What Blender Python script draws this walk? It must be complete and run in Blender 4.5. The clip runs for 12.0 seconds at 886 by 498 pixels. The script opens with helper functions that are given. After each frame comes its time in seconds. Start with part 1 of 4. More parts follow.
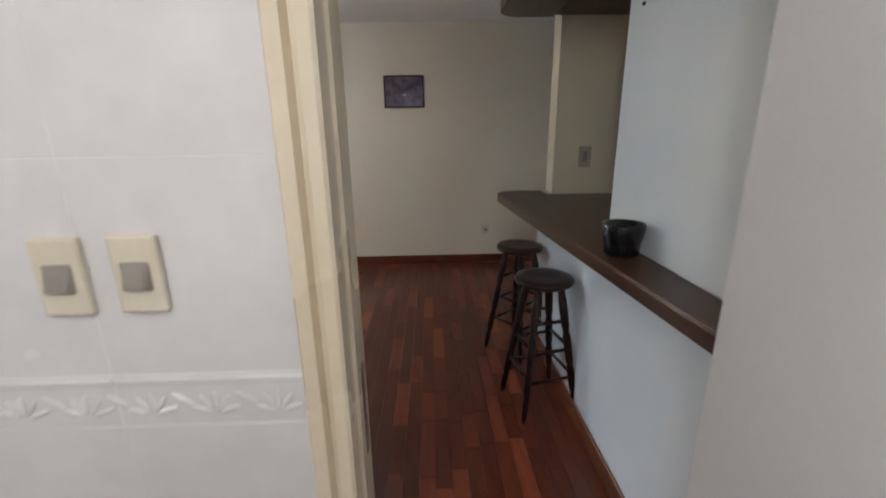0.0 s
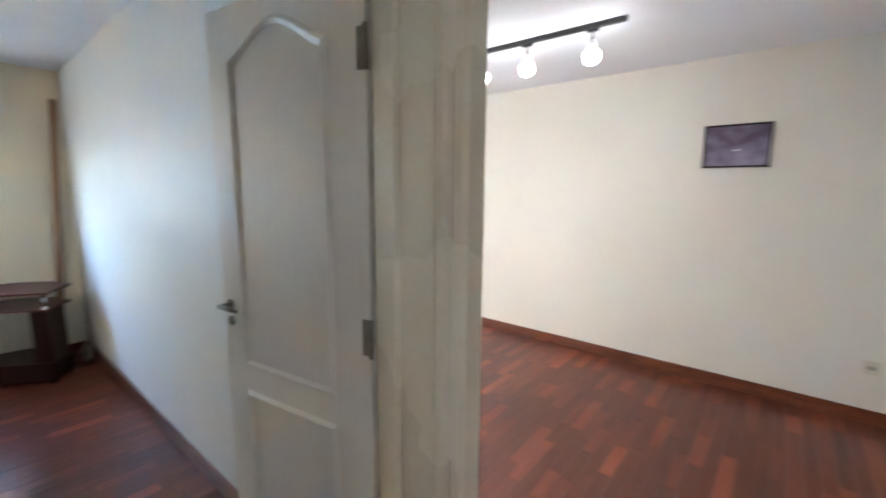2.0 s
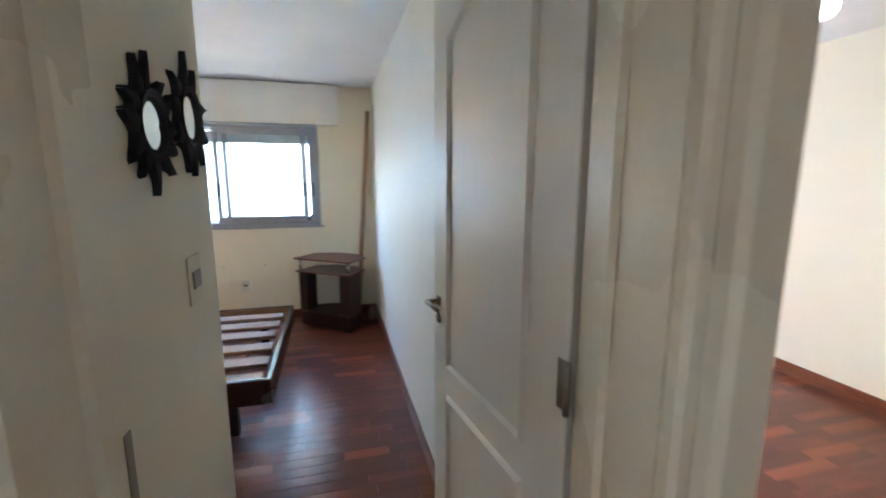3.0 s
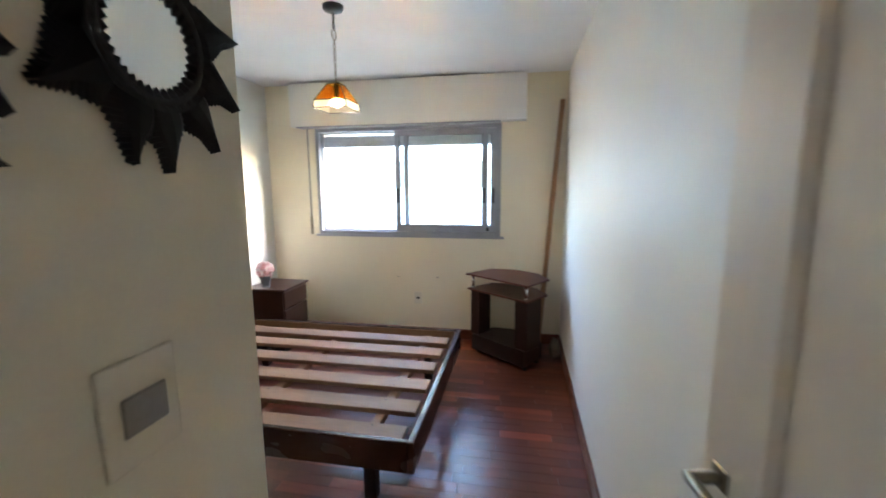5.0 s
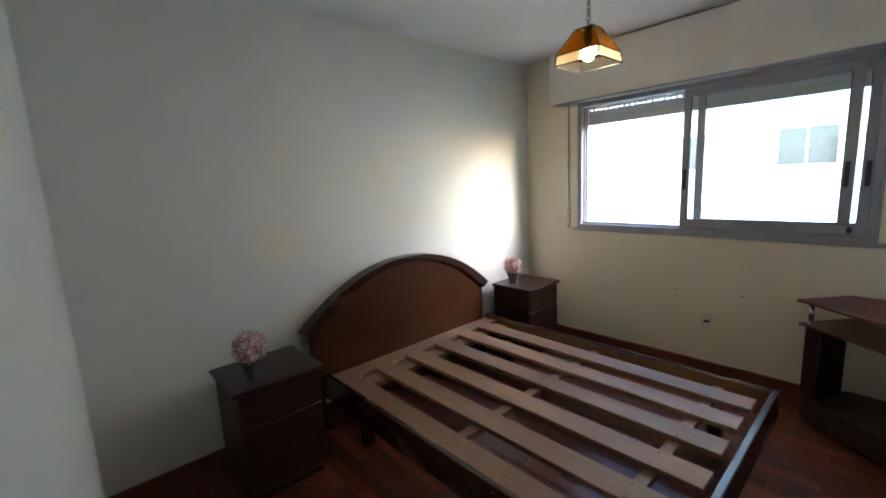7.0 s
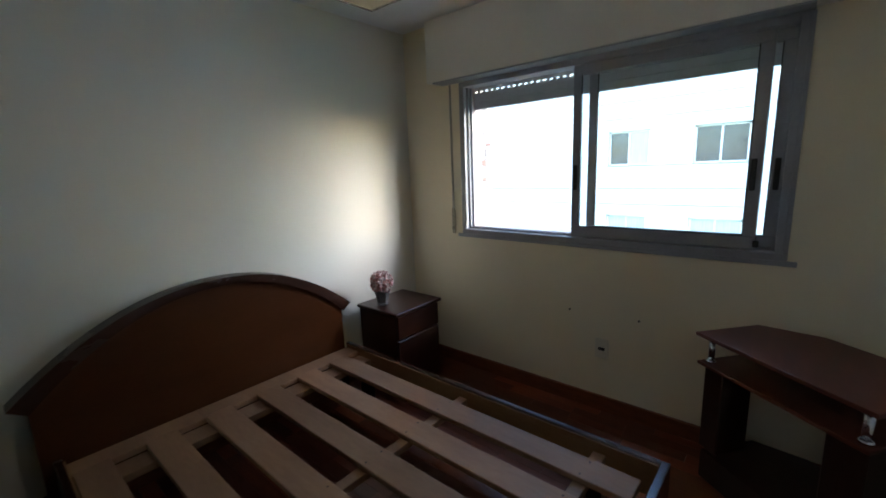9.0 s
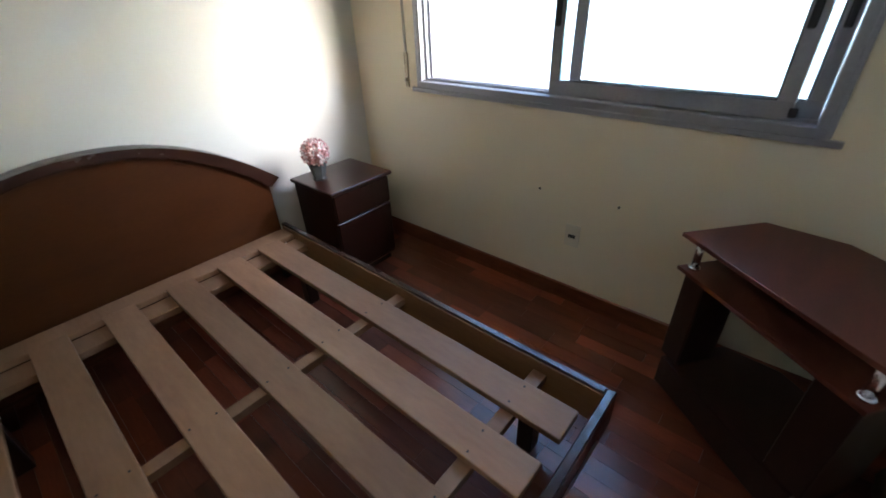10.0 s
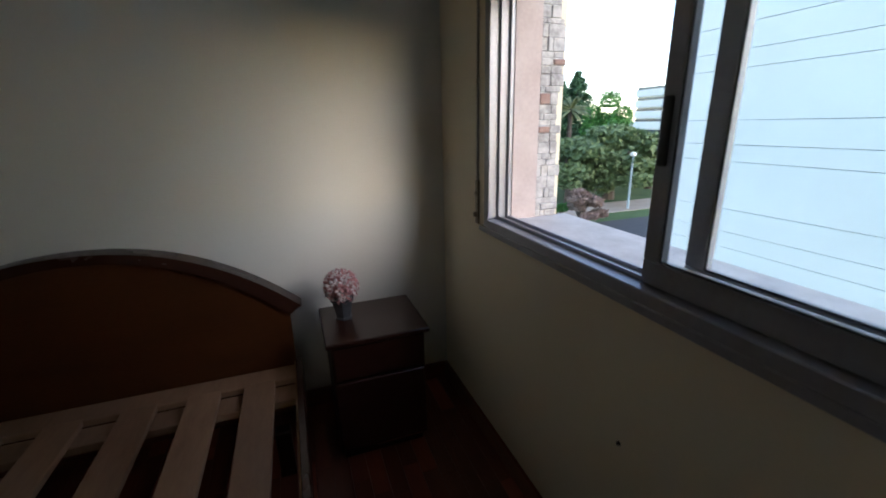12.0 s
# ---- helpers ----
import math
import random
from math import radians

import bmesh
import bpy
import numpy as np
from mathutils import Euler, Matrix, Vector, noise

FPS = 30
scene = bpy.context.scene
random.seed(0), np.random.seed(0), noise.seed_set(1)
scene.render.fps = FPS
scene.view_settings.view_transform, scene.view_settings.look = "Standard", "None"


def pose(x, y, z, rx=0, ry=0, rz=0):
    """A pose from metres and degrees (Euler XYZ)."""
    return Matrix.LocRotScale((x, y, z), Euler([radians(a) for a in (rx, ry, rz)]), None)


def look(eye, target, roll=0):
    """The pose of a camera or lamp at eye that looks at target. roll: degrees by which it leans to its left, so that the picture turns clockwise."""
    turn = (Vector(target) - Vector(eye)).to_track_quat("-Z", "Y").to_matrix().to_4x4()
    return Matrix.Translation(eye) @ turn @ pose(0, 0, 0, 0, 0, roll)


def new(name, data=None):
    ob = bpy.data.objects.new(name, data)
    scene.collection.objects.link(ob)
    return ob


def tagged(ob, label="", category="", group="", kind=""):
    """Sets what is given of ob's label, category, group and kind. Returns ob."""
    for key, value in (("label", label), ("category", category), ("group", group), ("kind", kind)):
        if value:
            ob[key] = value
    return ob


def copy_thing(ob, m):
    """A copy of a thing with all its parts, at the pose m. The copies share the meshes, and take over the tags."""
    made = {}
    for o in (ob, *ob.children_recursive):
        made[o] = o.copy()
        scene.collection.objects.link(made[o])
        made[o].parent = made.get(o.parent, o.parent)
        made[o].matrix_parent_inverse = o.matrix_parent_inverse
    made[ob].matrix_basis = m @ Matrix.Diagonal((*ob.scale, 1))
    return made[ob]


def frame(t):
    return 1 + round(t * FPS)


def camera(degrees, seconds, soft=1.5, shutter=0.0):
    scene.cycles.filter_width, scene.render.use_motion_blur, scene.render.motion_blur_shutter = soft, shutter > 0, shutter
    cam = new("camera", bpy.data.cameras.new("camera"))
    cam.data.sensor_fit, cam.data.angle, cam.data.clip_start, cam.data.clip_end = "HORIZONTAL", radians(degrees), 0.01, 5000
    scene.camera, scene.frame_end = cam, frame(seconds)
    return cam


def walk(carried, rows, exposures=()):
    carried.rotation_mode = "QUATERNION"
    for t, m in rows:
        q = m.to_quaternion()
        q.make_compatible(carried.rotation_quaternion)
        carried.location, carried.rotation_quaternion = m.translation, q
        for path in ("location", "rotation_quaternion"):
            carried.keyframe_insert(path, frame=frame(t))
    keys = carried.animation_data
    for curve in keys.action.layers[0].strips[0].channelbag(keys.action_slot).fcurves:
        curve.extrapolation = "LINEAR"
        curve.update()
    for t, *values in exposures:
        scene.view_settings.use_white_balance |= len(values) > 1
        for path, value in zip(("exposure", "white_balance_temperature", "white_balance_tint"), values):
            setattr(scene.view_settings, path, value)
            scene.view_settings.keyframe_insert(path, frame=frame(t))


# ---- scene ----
cam = camera(93.8, 12.0, 1.7, 0.5)
PATH = [
    (0, (0.024, 0.174, 1.422), (0.076, 2.095, 0.869), -0.8),
    (0.5, (-0.006, 0.362, 1.456), (0.124, 2.311, 1.029), -0.2),
    (1, (0.038, 0.552, 1.465), (-0.048, 2.526, 1.156), 0.4),
    (1.5, (0.062, 0.73, 1.458), (-0.594, 2.599, 1.186), -0.2),
    (2, (0.088, 0.917, 1.48), (-1.167, 2.446, 1.188), 0.4),
    (2.5, (0.02, 1.063, 1.469), (-1.635, 2.141, 1.162), 0.2),
    (3, (-0.101, 1.223, 1.464), (-2.008, 1.731, 1.138), 0.1),
    (3.2, (-0.16, 1.273, 1.465), (-2.1, 1.629, 1.135), 0.6),
    (4.8, (-0.77, 1.295, 1.498), (-2.726, 1.041, 1.169), -0.1),
    (5, (-0.868, 1.284, 1.458), (-2.811, 0.92, 1.157), -0.3),
    (5.5, (-1.026, 1.266, 1.461), (-2.895, 0.625, 1.146), -0.5),
    (6, (-1.192, 1.243, 1.452), (-2.919, 0.291, 1.116), -1.1),
    (6.5, (-1.33, 1.205, 1.436), (-2.806, -0.106, 1.118), -2.1),
    (6.7, (-1.383, 1.187, 1.452), (-2.68, -0.301, 1.129), -2.9),
    (8.5, (-2.08, 1.119, 1.441), (-3.652, -0.052, 1.044), -2.9),
    (9, (-2.37, 1.113, 1.446), (-3.859, -0.168, 1.068), -2.2),
    (9.5, (-2.645, 1.084, 1.449), (-4.073, -0.201, 0.893), -2.1),
    (10, (-2.924, 1.035, 1.427), (-4.19, -0.108, 0.382), -2.6),
    (10.5, (-3.242, 1.077, 1.397), (-4.341, -0.201, 0.32), -0.9),
    (11, (-3.505, 1.083, 1.399), (-4.57, -0.321, 0.452), 2.9),
    (11.5, (-3.807, 0.945, 1.343), (-4.646, -0.757, 0.709), 0.2),
    (12, (-3.951, 0.809, 1.395), (-4.597, -0.994, 0.817), -1.3),
]
EXPOSURES = [(0, 4.35, 6000, 13), (0.6, 4.4, 6000, 13), (1.0, 4.65, 6000, 13), (1.4, 5.15, 6050, 12), (2, 5.6, 5500, 12), (2.5, 5.35, 5500, 11), (3, 5.55, 5600, 11), (5, 5.5, 5950, 13), (5.5, 5.05, 5900, 12), (6, 4.7, 6050, 13), (8.3, 3.85, 6000, 9), (9.5, 3.1, 5850, 8), (10, 4.35, 6000, 11), (10.4, 5.25, 6000, 12), (10.6, 5.25, 6000, 12), (11, 4.1, 5900, 12), (11.5, 2.7, 5950, 13), (12, 2.1, 6150, 13)]
walk(cam, [(t, look(eye, target, roll)) for t, eye, target, roll in PATH], EXPOSURES)
# ---- light ----
CEIL = 2.41
world = bpy.data.worlds.new("sky")
scene.world = world
world.use_nodes = True
sky = world.node_tree.nodes.new("ShaderNodeTexSky")
sky.sky_type, sky.sun_disc = "NISHITA", False
sky.sun_elevation, sky.sun_rotation = radians(24), radians(-27)
sky.dust_density, sky.air_density = 0.6, 1.0
world.node_tree.links.new(sky.outputs[0], world.node_tree.nodes["Background"].inputs[0])
world.node_tree.nodes["Background"].inputs[1].default_value = 0.15

sun = new("sun", bpy.data.lights.new("sun", "SUN"))
sun.data.energy, sun.data.angle, sun.data.color = 0.2, radians(34), (1.0, 0.98, 0.95)
sun.matrix_world = look((-18.3, 36.0, 18.0), (0, 0, 0))


def area(name, place, target, w, h, watts, color):
    ob = new(name, bpy.data.lights.new(name, "AREA"))
    ob.data.shape, ob.data.size, ob.data.size_y = "RECTANGLE", w, h
    ob.data.energy, ob.data.color = watts, color
    ob.matrix_world = look(place, target)
    return ob


def bulb(name, place, watts, color, size):
    ob = new(name, bpy.data.lights.new(name, "POINT"))
    ob.data.energy, ob.data.color, ob.data.shadow_soft_size = watts, color, size
    ob.location = place
    return ob


DAY = (0.86, 0.94, 1.0)
WARM = (1.0, 0.80, 0.56)
# Portals: they guide the sky's own light through the window openings and give off none.
for opening in (area("window_portal", (-4.98, 0.2, 1.52), (-3.0, 0.2, 1.52), 1.72, 1.02, 1, DAY), area("living_window_portal", (-5.04, 3.95, 1.185), (-3.0, 3.95, 1.185), 0.9, 2.13, 1, DAY), area("added_balcony_portal", (-3.975, 4.71, 1.1), (-3.975, 3.0, 1.1), 0.95, 2.2, 1, DAY)):
    opening.data.cycles.is_portal = True

# ---- materials ----
def tree_of(name):
    m = bpy.data.materials.new(name)
    m.use_nodes = True
    return m, m.node_tree, m.node_tree.nodes["Principled BSDF"]


def surface(name, a, b, rough=0.6, scale=6.0, fine=120.0, bump=0.15, metal=0.0, stretch=(1, 1, 1), gloss_var=0.1, spread=(0.35, 0.65), per_object=0.0, coat=0.0, spec=0.5):
    """Two colours mixed by a coarse and a fine noise, with fine relief."""
    m, t, p = tree_of(name)
    n = t.nodes
    co = n.new("ShaderNodeTexCoord")
    mp = n.new("ShaderNodeMapping")
    mp.inputs["Scale"].default_value = stretch
    t.links.new(co.outputs["Object"], mp.inputs[0])
    big, small = n.new("ShaderNodeTexNoise"), n.new("ShaderNodeTexNoise")
    big.inputs["Scale"].default_value, big.inputs["Detail"].default_value = scale, 4
    small.inputs["Scale"].default_value, small.inputs["Detail"].default_value = fine, 3
    vec = mp.outputs[0]
    if per_object:
        info, add = n.new("ShaderNodeObjectInfo"), n.new("ShaderNodeVectorMath")
        mul = n.new("ShaderNodeMath")
        mul.operation, mul.inputs[1].default_value = "MULTIPLY", 37.0
        t.links.new(info.outputs["Random"], mul.inputs[0])
        t.links.new(mp.outputs[0], add.inputs[0])
        t.links.new(mul.outputs[0], add.inputs[1])
        vec = add.outputs[0]
    t.links.new(vec, big.inputs["Vector"])
    t.links.new(vec, small.inputs["Vector"])
    mix = n.new("ShaderNodeMath")
    mix.operation = "MULTIPLY_ADD"
    mix.inputs[1].default_value = 0.3
    t.links.new(small.outputs[0], mix.inputs[0])
    half = n.new("ShaderNodeMath")
    half.operation, half.inputs[1].default_value = "MULTIPLY", 0.7
    t.links.new(big.outputs[0], half.inputs[0])
    t.links.new(half.outputs[0], mix.inputs[2])
    ramp = n.new("ShaderNodeValToRGB")
    ramp.color_ramp.elements[0].position, ramp.color_ramp.elements[1].position = spread
    ramp.color_ramp.elements[0].color, ramp.color_ramp.elements[1].color = (*a, 1), (*b, 1)
    t.links.new(mix.outputs[0], ramp.inputs[0])
    col = ramp.outputs[0]
    if per_object:
        hsv, rng = n.new("ShaderNodeHueSaturation"), n.new("ShaderNodeMapRange")
        rng.inputs["To Min"].default_value, rng.inputs["To Max"].default_value = 1 - 0.25 * per_object, 1 + 1.5 * per_object
        few = n.new("ShaderNodeMath")
        few.operation, few.inputs[1].default_value = "POWER", 4.0
        t.links.new(info.outputs["Random"], few.inputs[0])
        t.links.new(few.outputs[0], rng.inputs["Value"])
        t.links.new(rng.outputs[0], hsv.inputs["Value"])
        t.links.new(col, hsv.inputs["Color"])
        col = hsv.outputs[0]
    t.links.new(col, p.inputs["Base Color"])
    p.inputs["Metallic"].default_value = metal
    p.inputs["Coat Weight"].default_value = coat
    p.inputs["Specular IOR Level"].default_value = spec
    p.inputs["Coat Roughness"].default_value = 0.15
    rr = n.new("ShaderNodeMapRange")
    rr.inputs["To Min"].default_value, rr.inputs["To Max"].default_value = max(0.02, rough - gloss_var), rough + gloss_var
    t.links.new(big.outputs[0], rr.inputs["Value"])
    t.links.new(rr.outputs[0], p.inputs["Roughness"])
    if bump:
        bp = n.new("ShaderNodeBump")
        bp.inputs["Strength"].default_value, bp.inputs["Distance"].default_value = bump, 0.004
        t.links.new(mix.outputs[0], bp.inputs["Height"])
        t.links.new(bp.outputs[0], p.inputs["Normal"])
    return m


def glass(name, tint=(1, 1, 1), rough=0.0):
    m, t, p = tree_of(name)
    p.inputs["Base Color"].default_value = (*tint, 1)
    p.inputs["Transmission Weight"].default_value = 1.0
    p.inputs["Roughness"].default_value = rough
    p.inputs["IOR"].default_value = 1.1
    return m


def glow(name, color, strength):
    m, t, p = tree_of(name)
    p.inputs["Base Color"].default_value = (*color, 1)
    p.inputs["Emission Color"].default_value = (*color, 1)
    p.inputs["Emission Strength"].default_value = strength
    return m


CREAM = surface("cream wall paint", (0.755, 0.675, 0.51), (0.805, 0.73, 0.57), 0.6, 1.4, 160, 0.12)
PALE = surface("pale wall paint", (0.725, 0.70, 0.63), (0.775, 0.755, 0.695), 0.55, 1.2, 160, 0.12)
WHITE = surface("white wall paint", (0.74, 0.745, 0.76), (0.80, 0.805, 0.815), 0.5, 1.5, 150, 0.12)
CEILING = surface("ceiling paint", (0.78, 0.78, 0.79), (0.84, 0.84, 0.85), 0.8, 2.0, 120, 0.3)
# Daylight's blue cast on the white bar wall is put into this colour.
BARWALL = surface("white wall paint with daylight tint", (0.67, 0.71, 0.75), (0.73, 0.765, 0.80), 0.5, 1.5, 150, 0.12)
FARWALL = surface("warm pale wall paint", (0.74, 0.695, 0.60), (0.79, 0.75, 0.66), 0.55, 1.2, 160, 0.12)
BOXWHITE = surface("shutter box paint", (0.76, 0.73, 0.67), (0.82, 0.79, 0.73), 0.5, 2.0, 90, 0.15)
FRAME = surface("cream door enamel", (0.72, 0.625, 0.45), (0.78, 0.695, 0.53), 0.28, 2.0, 60, 0.06)
LEAF = surface("door enamel", (0.72, 0.655, 0.555), (0.77, 0.71, 0.61), 0.36, 3.0, 50, 0.12, stretch=(1, 1, 0.15))
TILE = surface("glazed wall tile", (0.71, 0.70, 0.68), (0.80, 0.79, 0.78), 0.24, 2.2, 18, 0.25, spread=(0.3, 0.6))
GROUT = surface("grout", (0.78, 0.77, 0.75), (0.85, 0.84, 0.82), 0.9, 8, 90, 0.3)
STAVE = surface("parquet stave", (0.110, 0.0245, 0.0115), (0.165, 0.042, 0.0195), 0.28, 5, 40, 0.0, stretch=(4, 0.5, 4), per_object=0.7, gloss_var=0.005, spec=0.5)
JOINT = surface("parquet joint", (0.035, 0.010, 0.006), (0.065, 0.018, 0.010), 0.45, 9, 60, 0.1)
SKIRT = surface("skirting wood", (0.11, 0.030, 0.012), (0.19, 0.058, 0.024), 0.35, 8, 60, 0.12, stretch=(1, 1, 5))
DARK = surface("dark stained wood", (0.013, 0.005, 0.0035), (0.028, 0.010, 0.007), 0.32, 9, 60, 0.04, stretch=(1, 1, 0.3), spec=0.35)
BARWOOD = surface("varnished bar wood", (0.046, 0.018, 0.009), (0.078, 0.032, 0.016), 0.3, 5, 50, 0.015, stretch=(6, 0.6, 6), gloss_var=0.05, spec=0.3)
HEADWOOD = surface("headboard veneer", (0.050, 0.0145, 0.0045), (0.088, 0.0285, 0.0085), 0.36, 2.2, 34, 0.01, stretch=(1, 1, 3), spread=(0.25, 0.75), gloss_var=0.03, spec=0.22)
RAILWOOD = surface("bed rail wood", (0.030, 0.0105, 0.0065), (0.042, 0.015, 0.009), 0.27, 3, 50, 0.008, stretch=(1, 1, 2), gloss_var=0.02, spread=(0.2, 0.8))
PINE = surface("pine slat", (0.200, 0.102, 0.055), (0.340, 0.192, 0.108), 0.55, 3.2, 22, 0.14, stretch=(3.5, 0.8, 3.5), per_object=0.2, spread=(0.25, 0.75))
NIGHT = surface("nightstand wood", (0.024, 0.008, 0.005), (0.036, 0.012, 0.0075), 0.3, 4, 60, 0.008, stretch=(1, 2, 3), gloss_var=0.02, spec=0.4, spread=(0.2, 0.8))
TVTOP = surface("television stand top", (0.075, 0.018, 0.011), (0.115, 0.032, 0.019), 0.34, 5, 60, 0.02, stretch=(1, 4, 1), gloss_var=0.03, spec=0.35)
LEDGER = surface("bare rail inside", (0.21, 0.105, 0.042), (0.30, 0.16, 0.070), 0.55, 4, 50, 0.08, stretch=(4, 0.6, 4))
POLE = surface("bare pole wood", (0.26, 0.13, 0.06), (0.38, 0.21, 0.10), 0.6, 6, 60, 0.15, stretch=(5, 5, 0.5))
ALU = surface("aluminium frame", (0.28, 0.28, 0.305), (0.35, 0.35, 0.38), 0.4, 3, 80, 0.05, metal=0.3)
SHUTTER = surface("shutter slat", (0.44, 0.45, 0.47), (0.52, 0.53, 0.55), 0.5, 4, 70, 0.05)
CHROME = surface("chrome", (0.6, 0.6, 0.62), (0.75, 0.75, 0.76), 0.15, 6, 60, 0.03, metal=1.0, gloss_var=0.05)
BRASS = surface("worn brass", (0.22, 0.19, 0.14), (0.34, 0.30, 0.22), 0.35, 9, 80, 0.1, metal=0.9)
BLACK = surface("black leather", (0.008, 0.007, 0.008), (0.022, 0.020, 0.022), 0.55, 14, 90, 0.5)
BLACKMETAL = surface("black metal", (0.012, 0.012, 0.013), (0.025, 0.025, 0.026), 0.4, 9, 90, 0.1)
PLASTIC = surface("cream plastic", (0.72, 0.66, 0.50), (0.78, 0.72, 0.58), 0.35, 6, 80, 0.04)
GREYPL = surface("grey plastic", (0.24, 0.22, 0.19), (0.33, 0.31, 0.27), 0.4, 6, 80, 0.04)
MIRROR, _t, _p = tree_of("mirror")
_p.inputs["Base Color"].default_value, _p.inputs["Metallic"].default_value, _p.inputs["Roughness"].default_value = (0.85, 0.87, 0.86, 1), 1.0, 0.03
PANE = glass("window glass", (0.97, 1.0, 1.0))
AMBER = glass("amber glass", (0.9, 0.42, 0.05), 0.25)
PLASTER = surface("weathered render", (0.30, 0.28, 0.275), (0.56, 0.54, 0.53), 0.9, 26, 90, 0.9, spread=(0.36, 0.6))
SILLST = surface("outer sill stone", (0.50, 0.47, 0.45), (0.64, 0.61, 0.59), 0.8, 9, 70, 0.5)

# ---- builders ----
def link(name, bm, material, parent=None, label="", smooth=False):
    me = bpy.data.meshes.new(name)
    if smooth:
        for f in bm.faces:
            f.smooth = True
    bm.to_mesh(me)
    bm.free()
    if material:
        me.materials.append(material)
    ob = new(name, me)
    if parent:
        ob.parent = parent
    if label:
        ob["label"] = label
    return ob


part = link


def thing(name, place, label, category, group="", turn=0.0):
    ob = new(name)
    ob.matrix_basis = pose(*place, 0, 0, turn)
    ob.empty_display_size = 0.1
    return tagged(ob, label, category, group)


def add_box(bm, lo, hi, bevel=0.0, m=None, segs=1):
    c = [(a + b) / 2 for a, b in zip(lo, hi)]
    s = [max(1e-4, abs(b - a)) for a, b in zip(lo, hi)]
    r = bmesh.ops.create_cube(bm, size=1, matrix=Matrix.Translation(c) @ Matrix.Diagonal((*s, 1)))
    vs = r["verts"]
    if bevel:
        es = list({e for v in vs for e in v.link_edges})
        g = bmesh.ops.bevel(bm, geom=es, offset=bevel, segments=segs, affect="EDGES", profile=0.5)
        vs = list({v for f in g["faces"] for v in f.verts} | {v for v in vs if v.is_valid})
    if m is not None:
        bmesh.ops.transform(bm, matrix=m, verts=vs)
    return vs


def box(lo, hi, bevel=0.0, m=None, segs=1):
    bm = bmesh.new()
    add_box(bm, lo, hi, bevel, m, segs)
    return bm


def boxes(list_of, bevel=0.0):
    bm = bmesh.new()
    for lo, hi in list_of:
        add_box(bm, lo, hi, bevel)
    return bm


def add_tube(bm, a, b, r1, r2=None, sides=12):
    a, b = Vector(a), Vector(b)
    d = b - a
    m = Matrix.Translation((a + b) / 2) @ d.to_track_quat("Z", "Y").to_matrix().to_4x4()
    bmesh.ops.create_cone(bm, cap_ends=True, segments=sides, radius1=r1, radius2=r1 if r2 is None else r2, depth=d.length, matrix=m)


def tube(a, b, r1, r2=None, sides=12):
    bm = bmesh.new()
    add_tube(bm, a, b, r1, r2, sides)
    return bm


def add_lathe(bm, profile, at=(0, 0, 0), sides=20, axis=None):
    """A turned solid from (radius, height) pairs."""
    rings = []
    for r, z in profile:
        rings.append([bm.verts.new((at[0] + r * math.cos(k * math.tau / sides), at[1] + r * math.sin(k * math.tau / sides), at[2] + z)) for k in range(sides)])
    for p, q in zip(rings, rings[1:]):
        for k in range(sides):
            bm.faces.new((p[k], p[(k + 1) % sides], q[(k + 1) % sides], q[k]))
    bm.faces.new(rings[0][::-1])
    bm.faces.new(rings[-1])
    new_verts = [v for r in rings for v in r]
    if axis is not None:
        bmesh.ops.transform(bm, matrix=axis, verts=new_verts)


def lathe(profile, at=(0, 0, 0), sides=20, axis=None):
    bm = bmesh.new()
    add_lathe(bm, profile, at, sides, axis)
    return bm


def prism(outline, z0, z1, bevel=0.0):
    """An outline in x and y, drawn up from z0 to z1."""
    bm = bmesh.new()
    low = [bm.verts.new((x, y, z0)) for x, y in outline]
    high = [bm.verts.new((x, y, z1)) for x, y in outline]
    bm.faces.new(low[::-1])
    bm.faces.new(high)
    n = len(outline)
    for k in range(n):
        bm.faces.new((low[k], low[(k + 1) % n], high[(k + 1) % n], high[k]))
    bmesh.ops.recalc_face_normals(bm, faces=bm.faces)
    if bevel:
        es = [e for e in bm.edges if abs(e.verts[0].co.z - e.verts[1].co.z) < 1e-5]
        bmesh.ops.bevel(bm, geom=es, offset=bevel, segments=2, affect="EDGES", profile=0.6)
    return bm


def setting(name, bm, material, label, category):
    return tagged(link(name, bm, material), label, category, kind="structure")


# ---- walls ----
YN, YS, XW, XE = 1.662, -1.17, -4.67, -1.416
W0, W1, WZ0, WZ1 = -0.65, 1.07, 1.0, 2.0
setting("wall_window", boxes([
    ((-4.985, -1.4, -0.1), (XW, W0, CEIL)), ((-4.985, W1, -0.1), (XW, YN, CEIL)),
    ((-4.985, W0, -0.1), (XW, W1, WZ0)), ((-4.985, W0, WZ1 + 0.2), (XW, W1, CEIL))]),
    CREAM, "cream painted bedroom wall with the window opening", "wall")
setting("wall_headboard", box((XW, -1.4, -0.1), (XE + 0.1, YS, CEIL)), PALE, "cream painted plaster wall behind the bed", "wall")
setting("wall_bedroom_east", box((XE, YS, -0.1), (XE + 0.1, 0.82, CEIL)), PALE, "cream painted plaster wall of the bedroom", "wall")
setting("wall_passage", box((XE, 0.82, -0.1), (-0.161, 0.887, CEIL)), CREAM, "cream painted wall with mirrors and a switch", "wall")
setting("wall_partition", boxes([((-5.05, YN, -0.1), (-1.06, 1.843, CEIL)), ((-1.06, 1.73, -0.1), (-0.56, 1.843, 2.075)), ((-1.06, YN, 2.075), (-0.56, 1.843, CEIL))]), PALE, "pale painted wall between bedroom and living room", "wall")
setting("wall_door_head", box((-0.80, 0.887, 2.08), (-0.60, YN, CEIL)), CREAM, "cream wall over the bedroom door", "wall")
